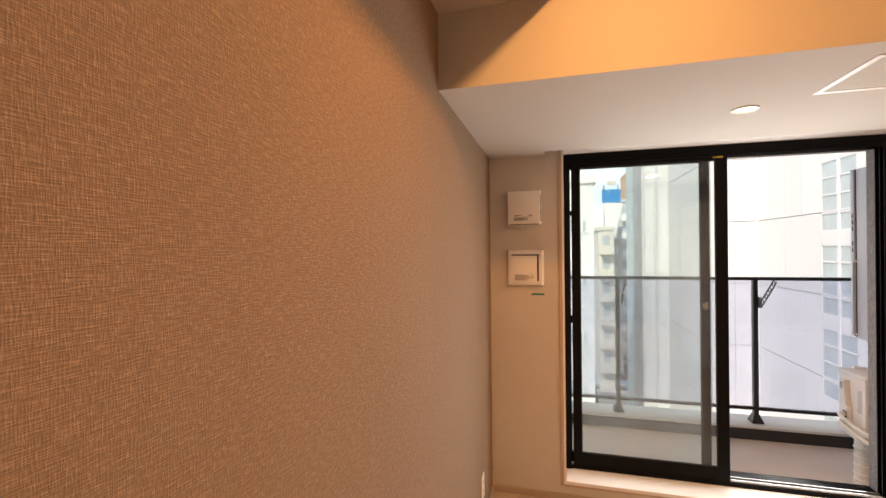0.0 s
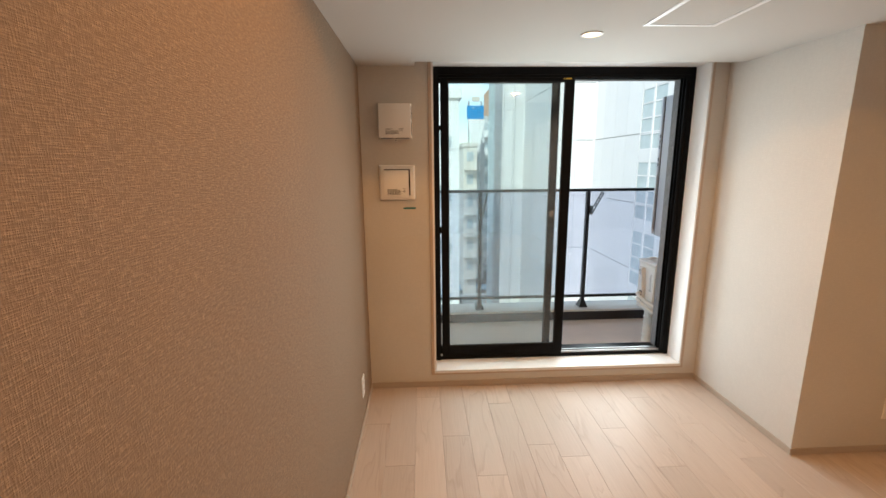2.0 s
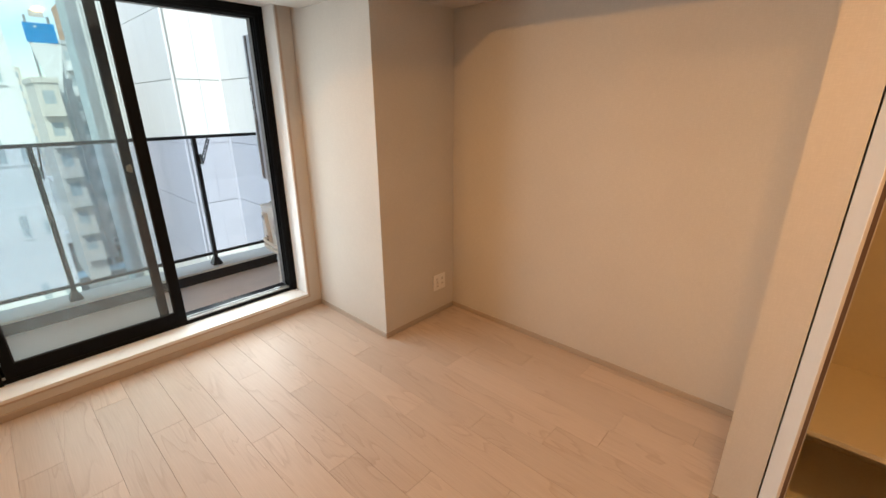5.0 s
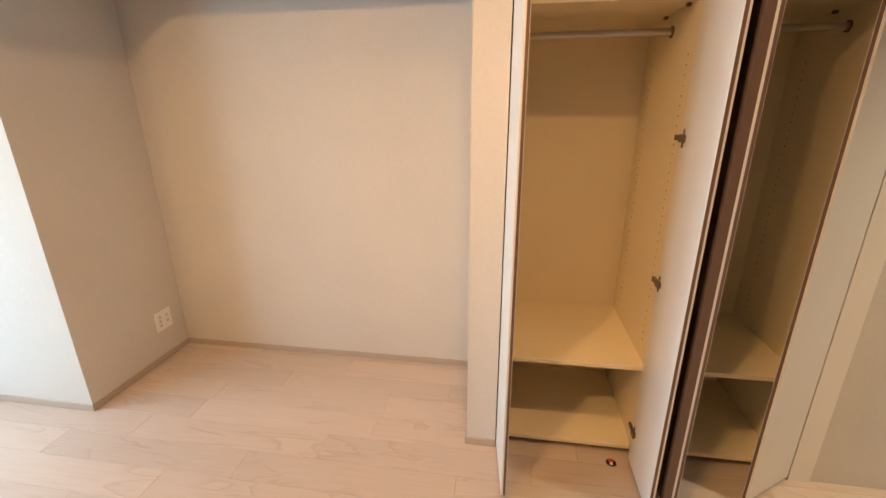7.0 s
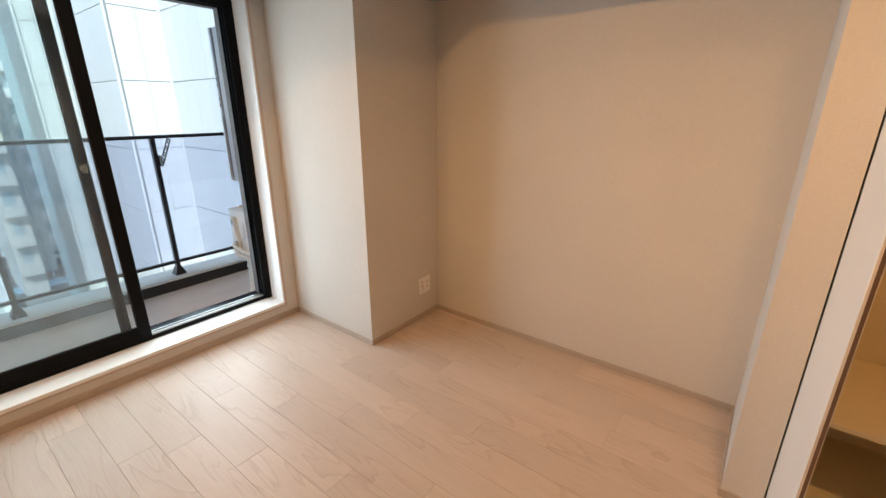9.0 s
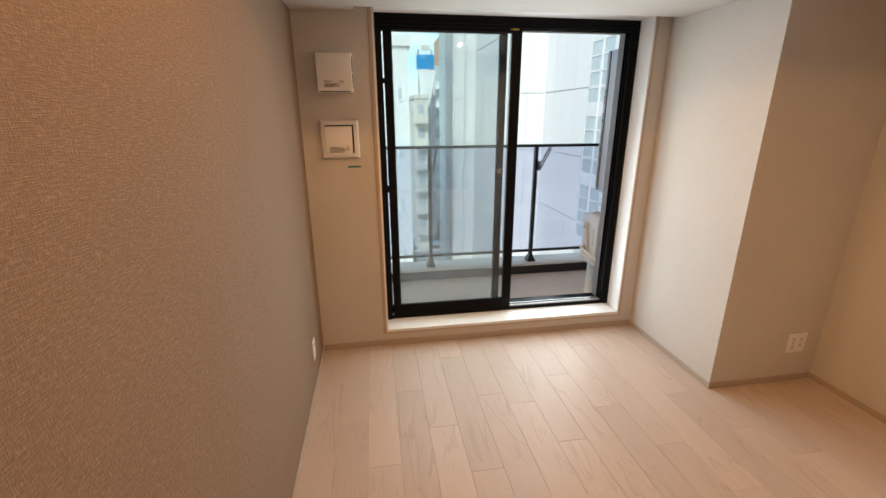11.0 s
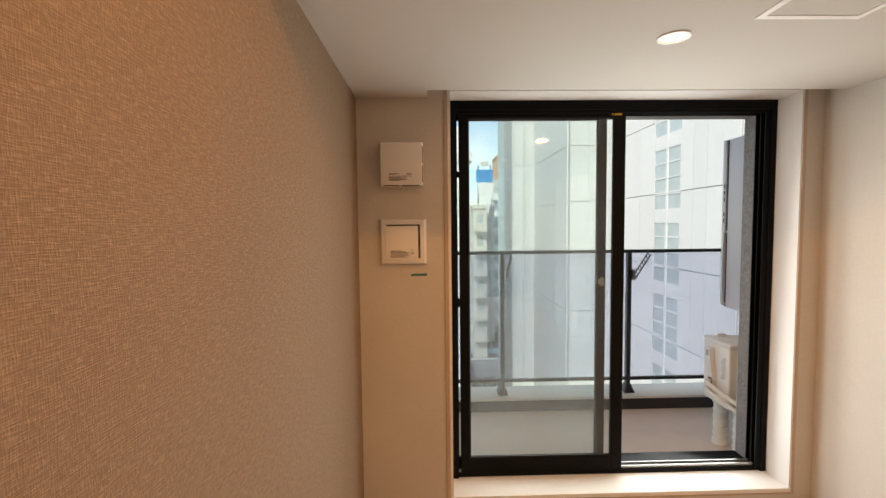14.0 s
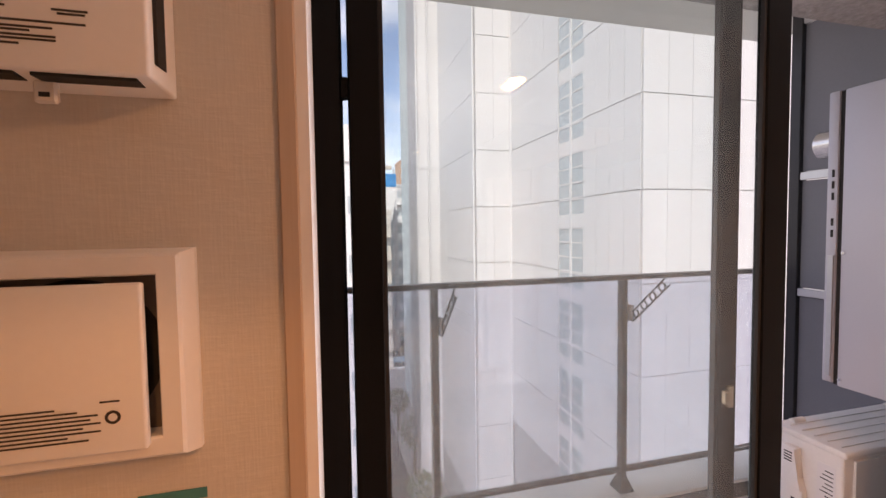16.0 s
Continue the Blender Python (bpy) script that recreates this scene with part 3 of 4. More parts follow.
def vent_lower():
    x0, x1, z0, z1 = 0.110, 0.306, 1.250, 1.447
    v = thing("wall_vent", "white framed air inlet with a hinged square flap, slightly open", "vent", (0.209, YW, 1.35))
    f, y0 = 0.020, 2.632
    bm = bmesh.new()
    out = [(x0, z0), (x1, z0), (x1, z1), (x0, z1)]
    hole = [(x0 + f, z0 + f), (x1 - f, z0 + f), (x1 - f, z1 - f), (x0 + f, z1 - f)]
    sign = ((-1, -1), (1, -1), (1, 1), (-1, 1))
    loops = [[bm.verts.new((u, 2.658, w_)) for u, w_ in hole], [bm.verts.new((u, y0 + 0.002, w_)) for u, w_ in hole],
             [bm.verts.new((u + 0.0015 * p, y0, w_ + 0.0015 * q)) for (u, w_), (p, q) in zip(hole, sign)],
             [bm.verts.new((u - 0.002 * p, y0, w_ - 0.002 * q)) for (u, w_), (p, q) in zip(out, sign)],
             [bm.verts.new((u + 0.001 * p, y0 + 0.003, w_ + 0.001 * q)) for (u, w_), (p, q) in zip(out, sign)],
             [bm.verts.new((u + 0.009 * p, 2.652, w_ + 0.005 * q)) for (u, w_), (p, q) in zip(out, sign)],
             [bm.verts.new((u + 0.009 * p, YW, w_ + 0.005 * q)) for (u, w_), (p, q) in zip(out, sign)]]
    for lo, hi in zip(loops, loops[1:]):
        for i in range(4):
            j = (i + 1) % 4
            bm.faces.new((lo[i], lo[j], hi[j], hi[i]))
    part("frame", bm, PLASTIC, v, "bevelled square frame")
    # shade inside the inlet put into colour: dark grey plate, black disc
    part("back_plate", boxes((x0 + f, x1 - f, 2.6555, YW - 0.0005, z0 + f, z1 - f)), RECESS, v, "back of the inlet, its shade put into the grey")
    bm = bmesh.new()
    rod(bm, (0.210, 2.6555, 1.349), (0.210, 2.6540, 1.349), 0.0745, None, 40)
    part("duct_opening", bm, SLOT, v, "flat black disc for the dark of the round duct")
    part("flap", soft(boxes((x0 + 0.016, x1 - 0.029, 2.624, 2.634, z0 + 0.012, z1 - 0.026)), 0.003, 3), PLASTIC, v, "square flap", True)
    part("flap_hinge", boxes((x0 + 0.06, x1 - 0.08, 2.634, 2.655, z0 + 0.022, z0 + 0.034)), PLASTIC2, v)
    for k, (a, b) in enumerate(((0.240, 0.256), (0.150, 0.205), (0.150, 0.222), (0.150, 0.238), (0.150, 0.232), (0.150, 0.240), (0.150, 0.226), (0.150, 0.240), (0.150, 0.214), (0.150, 0.230))):
        z = 1.312 - 0.0038 * k
        part("print_line", boxes((a, b, 2.6235, 2.624, z - 0.0009, z + 0.0007)), PRINT, v)
    bm = bmesh.new()
    n = 20
    rings = [[bm.verts.new((0.250 + q * math.cos(2 * math.pi * i / n), 2.6235, 1.297 + q * math.sin(2 * math.pi * i / n))) for i in range(n)] for q in (0.0038, 0.0065)]
    for i in range(n):
        bm.faces.new((rings[0][i], rings[0][(i + 1) % n], rings[1][(i + 1) % n], rings[1][i]))
    part("print_mark", bm, PRINT, v, "printed ring mark")
    return v


vent_upper()
vent_lower()
bm = boxes((0.252, 0.316, YW - 0.0012, YW, 1.187, 1.198))
solid("masking_tape", bm, TAPE, "short strip of blue-green tape on the wall", "tape")
bm = boxes((0.240, 0.256, YW - 0.0022, YW - 0.0012, 1.186, 1.196))
solid("masking_tape", bm, TAPE, "torn scrap of blue-green tape on the wall", "tape")


def wall_plate(name, centre, normal, w_, h_, label, sockets):
    """A plastic wall plate; normal is +x (on the west wall) or -y (on the column)."""
    cx, cy, cz = centre
    p = thing(name, label, "socket", centre)

    def slab(u0, u1, v0, v1, d0, d1):
        if normal == "x":
            return (cx + d0, cx + d1, cy + u0, cy + u1, cz + v0, cz + v1)
        return (cx + u0, cx + u1, cy - d1, cy - d0, cz + v0, cz + v1)

    part("plate", soft(boxes(slab(-w_ / 2, w_ / 2, -h_ / 2, h_ / 2, 0, 0.006)), 0.0025, 2), PLASTIC, p)
    for u, v in sockets:
        part("insert", boxes(slab(u - 0.011, u + 0.011, v - 0.011, v + 0.011, 0.006, 0.0075)), PLASTIC2, p)
        for s in (-0.004, 0.003):
            part("pin_slot", boxes(slab(u + s, u + s + 0.0015, v - 0.004, v + 0.004, 0.0074, 0.008)), SLOT, p)
    return p


wall_plate("wall_socket", (0.0, 2.292, 0.225), "x", 0.07, 0.118, "white plastic wall socket plate near the floor", ((0, 0.025), (0, -0.02)))
wall_plate("wall_socket", (2.695, COLY, 0.242), "y", 0.118, 0.118, "white double wall socket plate near the floor", ((-0.024, 0.026), (-0.024, 0.0), (-0.024, -0.026), (0.026, 0.022), (0.026, -0.014)))


def ceiling_hatch():
    x0, x1, y0, y1 = 1.271, 1.575, 1.592, 1.912
    h = thing("ceiling_hatch", "white framed square inspection hatch in the beam", "hatch", (1.423, 1.75, SOFFIT))
    b = 0.02
    bm = boxes((x0, x1, y0, y0 + b, SOFFIT - 0.0035, SOFFIT), (x0, x1, y1 - b, y1, SOFFIT - 0.0035, SOFFIT), (x0, x0 + b, y0 + b, y1 - b, SOFFIT - 0.0035, SOFFIT), (x1 - b, x1, y0 + b, y1 - b, SOFFIT - 0.0035, SOFFIT))
    part("frame", bm, RIM, h, "bright white rim")
    part("gap", boxes((x0 + b, x1 - b, y0 + b, y1 - b, SOFFIT - 0.0012, SOFFIT)), SLOT, h)
    part("panel", boxes((x0 + b + 0.003, x1 - b - 0.003, y0 + b + 0.003, y1 - b - 0.003, SOFFIT - 0.0025, SOFFIT - 0.0012)), CEILING, h)


def downlight(x, y, z, r, label):
    d = thing("downlight", label, "lamp", (x, y, z))
    bm = bmesh.new()
    n = 32
    rings = [[bm.verts.new((x + q * math.cos(2 * math.pi * i / n), y + q * math.sin(2 * math.pi * i / n), z - h)) for i in range(n)] for q, h in ((r, 0.0), (r, 0.004), (r * 0.82, 0.005), (r * 0.74, 0.001))]
    for lo, hi in zip(rings, rings[1:]):
        for i in range(n):
            bm.faces.new((lo[i], lo[(i + 1) % n], hi[(i + 1) % n], hi[i]))
    part("ring", bm, PLASTIC, d, "white rim")
    bm = bmesh.new()
    rod(bm, (x, y, z - 0.0012), (x, y, z - 0.003), r * 0.74, None, 32)
    part("diffuser", bm, LIT, d, "glowing warm diffuser")


ceiling_hatch()
downlight(1.108, 2.034, SOFFIT, 0.048, "small round recessed lamp, lit warm, in the beam")
downlight(1.285, -0.15, TOP, 0.06, "round recessed lamp, lit warm, in the ceiling before the closet")
downlight(1.55, -2.1, TOP, 0.06, "round recessed lamp, lit warm, in the ceiling")

# fixture out of view; the second head is added for the nook lamp
cl = thing("ceiling_light", "unseen small ceiling spotlight, lit warm, with an added second head", "lamp", (LAMP[0], LAMP[1], TOP))
part("mount", soft(boxes((LAMP[0] - 0.05, LAMP[0] + 0.14, LAMP[1] - 0.03, LAMP[1] + 0.03, TOP - 0.02, TOP)), 0.004, 2), PLASTIC, cl, "white ceiling plate")
for x in (LAMP[0], LAMP[0] + 0.09):
    bm = bmesh.new()
    rod(bm, (x, LAMP[1], TOP - 0.02), (x, LAMP[1], LAMP[2] + 0.034), 0.036, 0.036, 32)
    head = part("head", bm, PLASTIC, cl, "white round lamp head", True)
    bm = bmesh.new()
    rod(bm, (x, LAMP[1], LAMP[2] + 0.034), (x, LAMP[1], LAMP[2] + 0.032), 0.031, None, 32)
    part("diffuser", bm, LIT, head, "glowing warm diffuser")


def air_conditioner():
    x0, x1 = 1.28, 2.08
    a = thing("air_conditioner", "white wall-mounted air conditioner with a dark outlet slot", "air conditioner", (1.68, BEAM, 2.05))
    side = [(BEAM - 0.03, 2.043), (1.36, 2.030), (1.30, 2.055), (1.262, 2.085), (1.248, 2.13), (1.245, 2.31), (1.262, 2.335), (BEAM - 0.03, 2.335)]
    bm = bmesh.new()
    extrude(bm, side, "x", x0, x1)
    soft(bm, 0.004, 2)
    part("body", bm, PLASTIC, a, smooth=True)
    part("mount", boxes((x0 + 0.006, x1 - 0.006, BEAM - 0.03, BEAM, 2.05, 2.33)), PLASTIC2, a, "rear case against the beam")
    bm = bmesh.new()
    extrude(bm, [(1.352, 2.0295), (1.352, 2.031), (1.298, 2.057), (1.262, 2.087), (1.2595, 2.084), (1.296, 2.0525)], "x", x0 + 0.055, x1 - 0.03)
    part("outlet", bm, SLOT, a, "black air outlet slot")
    bm = bmesh.new()
    extrude(bm, [(1.257, 2.083), (1.2945, 2.050), (1.327, 2.0365), (1.3285, 2.0395), (1.2965, 2.0528), (1.2598, 2.0845)], "x", x0 + 0.06, x1 - 0.035)
    part("louvre", bm, PLASTIC, a, "closed white air flap")
    bm = bmesh.new()
    extrude(bm, [(1.2445, 2.115), (1.2405, 2.12), (1.238, 2.30), (1.2445, 2.312)], "x", x0 + 0.05, x1 - 0.02)
    part("front_panel", bm, PLASTIC, a, "smooth front panel")
    for k in range(8):
        part("intake_slat", boxes((1.680 + 0.011 * k, 1.685 + 0.011 * k, 1.407, 1.458, 2.031, 2.0405)), RECESS, a)
    part("side_seam", boxes((x0 - 0.0006, x0 + 0.001, 1.411, 1.4122, 2.05, 2.12)), PRINT, a)
    part("side_mark", boxes((x0 + 0.02, x0 + 0.045, 1.335, 1.337, 2.036, 2.040)), PRINT, a)


air_conditioner()


def curtain_rail():
    c = thing("curtain_rail", "white curtain rail with small hanging runners", "curtain rail", (1.25, 2.60, 2.10))
    part("rail", soft(boxes((0.40, 2.12, 2.585, 2.602, 2.046, 2.10)), 0.002, 1), PLASTIC, c)
    bm = bmesh.new()
    extrude(bm, [(-0.004, -0.026), (0.004, -0.026), (0.005, -0.012), (0.002, 0.0), (-0.002, 0.0), (-0.005, -0.012)], "y", -0.0015, 0.0015)
    me = finish(bm, "runner", PLASTIC)
    for x in (0.52, 0.64, 0.668, 0.72, 0.75, 0.765, 0.778, 0.79, 0.80, 0.81, 0.82, 0.83, 1.93, 1.96, 1.99, 2.015, 2.03, 2.045, 2.06, 2.09):
        r = new("runner", me)
        r.parent = c
        r.location = (x - 1.25, -0.006, -0.054)


curtain_rail()

# ---- closet ----
CY0, CYM, CY1 = -0.10, -0.68, -1.24


def closet():
    c = thing("closet", "built-in white closet with cream shelves, all doors open", "closet", (2.55, -0.67, 0.0))
    back = XR - 0.012
    part("back_panel", boxes((back, XR - 0.001, CY1, CY0, 0.03, 2.02)), LAMINATE, c)
    part("side_panel", boxes((CLX + 0.01, back, CY0 - 0.028, CY0 - 0.010, 0.03, 2.02)), LAMINATE, c)
    part("divider", boxes((CLX + 0.01, back, CYM - 0.012, CYM + 0.012, 0.03, 2.02)), LAMINATE, c)
    part("side_panel", boxes((CLX + 0.01, back, CY1 - 0.010, CY1 + 0.008, 0.03, 2.02)), LAMINATE, c)
    part("side_filler", boxes((CLX - 0.008, XR, CY1 - 0.09, CY1 - 0.013, 0.0, 2.03)), DOORWHITE, c)
    bays = ((CYM + 0.012, CY0 - 0.028), (CY1 + 0.008, CYM - 0.012))
    for a, b in bays:
        part("bottom_board", soft(boxes((CLX + 0.035, back, a, b, 0.03, 0.048)), 0.0015, 1), LAMINATE, c)
        part("shelf", soft(boxes((CLX + 0.03, back, a, b, 0.42, 0.44)), 0.0015, 1), LAMINATE, c)
        part("top_shelf", soft(boxes((CLX + 0.08, back, a, b, 1.735, 1.755)), 0.0015, 1), LAMINATE, c)
        part("top_panel", boxes((CLX + 0.01, back, a, b, 2.0, 2.02)), LAMINATE, c)
        bm = bmesh.new()
        rod(bm, (2.55, a, 1.672), (2.55, b, 1.672), 0.0125)
        rail_ = part("hanging_rail", bm, STEEL, c, "round metal hanging rail", True)
        for y0, y1 in ((a, a + 0.005), (b - 0.005, b)):
            bm = bmesh.new()
            rod(bm, (2.55, y0, 1.672), (2.55, y1, 1.672), 0.02)
            part("rail_bracket", bm, BRASS, rail_)
        bm = bmesh.new()
        rod(bm, (0, -0.0008, 0), (0, 0.0007, 0), 0.0028, None, 6)
        hole = finish(bm, "pin_hole", SLOT)
        for x in (2.36, 2.74):
            for k in range(34):
                h = new("pin_hole", hole)
                h.parent = c
                h.location = (x - 2.55, a + 0.67, 0.52 + 0.032 * k)
        for x in (2.40, 2.62):
            part("shelf_pin", boxes((x, x + 0.016, a, a + 0.012, 1.725, 1.735)), BRASS, c)
    return c


closet()
part_h = 1.975


def closet_door(hy, side, degrees, label):
    """A narrow hinged door; hy: where its hinge edge stands; side: +1 opens from the wall on its north side, -1 from its south side."""
    d = thing("closet_door", label, "closet door", (CLX - 0.002, hy, 0.018))
    width, thick = 0.262, 0.019
    bm = boxes((-width, 0, -thick / 2, thick / 2, 0, part_h))
    soft(bm, 0.0012, 1)
    leaf = new("leaf", finish(bm, "leaf", DOORWHITE))
    leaf.parent = d
    bm = boxes((-width - 0.0008, -width + 0.0012, min(-side * 0.002, side * 0.007), max(-side * 0.002, side * 0.007), 0.001, part_h - 0.001))
    e = new("edge_band", finish(bm, "edge_band", EDGE))
    e.parent = d
    s = side * (thick / 2)
    for z in (0.15, 0.80, 1.30, 1.86):
        h = new("hinge", finish(soft(boxes((-0.045, -0.012, min(s, s + side * 0.012), max(s, s + side * 0.012), z - 0.012, z + 0.012), (-0.03, -0.022, min(s, s + side * 0.004), max(s, s + side * 0.004), z - 0.03, z + 0.03)), 0.002, 1), "hinge", BRASS))
        h.parent = d
        bm = boxes((-0.012, 0.03, min(s, s + side * 0.009), max(s, s + side * 0.009), z - 0.008, z + 0.008))
        arm = new("hinge_arm", finish(bm, "hinge_arm", BRASS))
        arm.parent = h
    d.rotation_euler = (0, 0, radians(degrees))
    return d


closet_door(CY0 - 0.009, -1, 6, "narrow white closet door standing open, seen edge on")
closet_door(CYM + 0.022, 1, 0, "narrow white closet door standing open, hinges showing")
pulled = closet_door(CYM - 0.05, -1, 0, "narrow white closet door standing open back to back with another")
bm = boxes((-0.262, -0.240, 0.0096, 0.034, 0.0, part_h), (-0.240, -0.012, 0.0096, 0.0115, 0.0, part_h))
grip = new("finger_profile", finish(bm, "finger_profile", EDGE))
grip.parent = pulled
tagged(grip, "dark brown finger profile")
closet_door(CY1 - 0.002, 1, -56, "narrow white closet door standing partly open")

fm = thing("floor_cap", "small round floor cap with red, white and black print", "cap", (2.231, -0.579, 0.0))
bm = bmesh.new()
rod(bm, (2.231, -0.579, 0.0), (2.231, -0.579, 0.003), 0.024, 0.023, 24)
part("rim", bm, CHROME, fm)
bm = bmesh.new()
rod(bm, (2.231, -0.579, 0.003), (2.231, -0.579, 0.0036), 0.020, None, 24)
part("print_ground", bm, SLOT, fm)
part("red_print", boxes((2.234, 2.248, -0.589, -0.569, 0.0036, 0.0041)), RED, fm)
part("white_print", boxes((2.218, 2.232, -0.585, -0.573, 0.0036, 0.0041)), PLASTIC, fm)

# ---- balcony ----
BZ = -0.105
structure("balcony_floor", boxes((-1.3, 3.3, 3.0, 4.05, BZ - 0.1, BZ)), CONCRETE, "brown-grey balcony floor sheet", "floor")
structure("balcony_curb", boxes((-1.3, 3.3, 4.056, 4.30, BZ - 0.6, -0.012)), COPING, "pale painted concrete kerb of the balcony", "kerb")
structure("balcony_fascia", boxes((-1.3, 3.3, 4.046, 4.056, BZ, -0.018)), FASCIA, "dark strip along the kerb", "trim")
structure("balcony_coping", soft(boxes((-1.3, 3.3, 4.040, 4.31, -0.014, 0.006)), 0.004, 2), COPING, "pale kerb top", "kerb")
structure("balcony_slab", boxes((-1.3, 3.3, 3.0, 4.40, 2.67, 2.87)), COPING, "underside of the balcony above", "ceiling")
structure("wall_outside", boxes((2.062, 6.0, 2.981, 3.0, BZ - 4, 3.2), (-4.0, 0.44, 2.981, 3.0, BZ - 4, 3.2), (0.44, 2.062, 2.981, 3.0, 1.985, 3.2), (0.44, 2.062, 2.981, 3.0, -4, 0.06)), STUCCO,
          "grey rough sprayed outside wall", "wall")
structure("wall_outside_reveal", boxes((2.062, 2.088, YF + 0.077, 2.981, 0.10, 1.985), (0.418, 0.44, YF + 0.077, 2.981, 0.10, 1.985), (0.418, 2.088, YF + 0.077, 2.981, 1.985, 2.045)), STUCCO, "grey rough outside reveal of the window", "wall")
structure("window_outer_sill", boxes((0.44, 2.062, YF + 0.077, 3.01, 0.095, 0.112)), BLACK, "black aluminium outer window sill", "sill")


def balcony_rail():
    r = thing("balcony_rail", "dark metal balcony railing with clear panels", "railing", (1.44, 4.15, 0.006))
    part("handrail", soft(boxes((-1.25, 3.06, 4.125, 4.175, 1.178, 1.205)), 0.006, 2), DARKMETAL, r, smooth=True)
    part("lower_rail", soft(boxes((-1.25, 3.06, 4.135, 4.165, 0.105, 0.130)), 0.003, 1), DARKMETAL, r)
    xs = (-0.148, 0.912, 1.972, 3.03)
    for x in xs:
        p = part("post", soft(boxes((x - 0.017, x + 0.017, 4.128, 4.172, 0.03, 1.178)), 0.003, 1), DARKMETAL, r)
        bm = bmesh.new()
        for h0, h1, a, b in ((0.006, 0.020, 0.042, 0.042), (0.020, 0.075, 0.040, 0.020)):
            lo = [bm.verts.new((x + sx * a, 4.15 + sy * (a + 0.004), h0)) for sx, sy in ((-1, -1), (1, -1), (1, 1), (-1, 1))]
            hi = [bm.verts.new((x + sx * b, 4.15 + sy * (b + 0.004), h1)) for sx, sy in ((-1, -1), (1, -1), (1, 1), (-1, 1))]
            bm.faces.new(lo[::-1])
            bm.faces.new(hi)
            for i in range(4):
                bm.faces.new((lo[i], lo[(i + 1) % 4], hi[(i + 1) % 4], hi[i]))
        part("foot", bm, DARKMETAL, p)
    for a, b in zip((-1.2,) + xs[:-1], xs):
        g = part("panel", boxes((a + 0.02, b - 0.02, 4.158, 4.163, 0.132, 1.176)), RAILGLASS, r, "clear lavender-tinted panel")
        g.visible_shadow = False
    return xs


def drying_arm(x):
    """A flat arm with a row of round holes, folded up on a post, for laundry poles."""
    d = thing("drying_pole_bracket", "dark metal laundry pole bracket with round holes on the railing post", "bracket", (x, 4.125, 1.0), "laundry pole brackets")
    part("mount", soft(boxes((x + 0.018, x + 0.034, 4.10, 4.15, 0.955, 1.045)), 0.003, 1), STEEL, d, "grey clamp")
    a, b = Vector((x + 0.026, 4.11, 0.975)), Vector((x + 0.026, 3.86, 1.20))
    along = (b - a).normalized()
    up = Vector((1, 0, 0)).cross(along)
    bm = bmesh.new()
    length, half, n = (b - a).length, 0.024, 14
    centres = [0.045 + k * (length - 0.09) / 3 for k in range(4)]

    def ring(q, c, rad, w):
        return [bm.verts.new(a + along * (c + rad * math.cos(2 * math.pi * i / n)) + up * (rad * math.sin(2 * math.pi * i / n)) + Vector((w, 0, 0))) for i in range(n)]

    for c in centres:
        sets = [(ring(0, c, 0.017, w), ring(0, c, half, w)) for w in (-0.003, 0.003)]
        for inner_, outer_ in sets:
            for i in range(n):
                j = (i + 1) % n
                bm.faces.new((inner_[i], inner_[j], outer_[j], outer_[i]))
        for k in (0, 1):
            for i in range(n):
                j = (i + 1) % n
                bm.faces.new((sets[0][k][i], sets[0][k][j], sets[1][k][j], sets[1][k][i]))
    for v in (-half, half - 0.006):
        pts = [a + up * v, b + up * v, b + up * (v + 0.006), a + up * (v + 0.006)]
        lo = [bm.verts.new(p + Vector((-0.003, 0, 0))) for p in pts]
        hi = [bm.verts.new(p + Vector((0.003, 0, 0))) for p in pts]
        bm.faces.new(lo[::-1])
        bm.faces.new(hi)
        for i in range(4):
            bm.faces.new((lo[i], lo[(i + 1) % 4], hi[(i + 1) % 4], hi[i]))
    part("arm", bm, DARKMETAL, d, "flat arm with round holes")


posts = balcony_rail()
for x in posts[1:3]:
    drying_arm(x)


def partition():
    p = thing("balcony_partition", "grey board partition in a dark metal frame between balconies", "partition", (3.1, 3.6, BZ))
    part("frame_post", soft(boxes((3.055, 3.115, 4.03, 4.09, BZ, 2.67)), 0.004, 1), DARKMETAL, p)
    part("frame_post", soft(boxes((3.055, 3.115, 3.0, 3.04, BZ, 2.67)), 0.004, 1), DARKMETAL, p)
    for z in (0.02, 1.05, 1.72, 2.60):
        part("frame_bar", soft(boxes((3.06, 3.11, 3.04, 4.03, z, z + 0.045)), 0.003, 1), STEEL, p)
    for a, b in ((0.07, 1.045), (1.10, 1.715), (1.77, 2.595)):
        part("board", boxes((3.075, 3.095, 3.045, 4.025, a, b)), PARTITION, p)


partition()


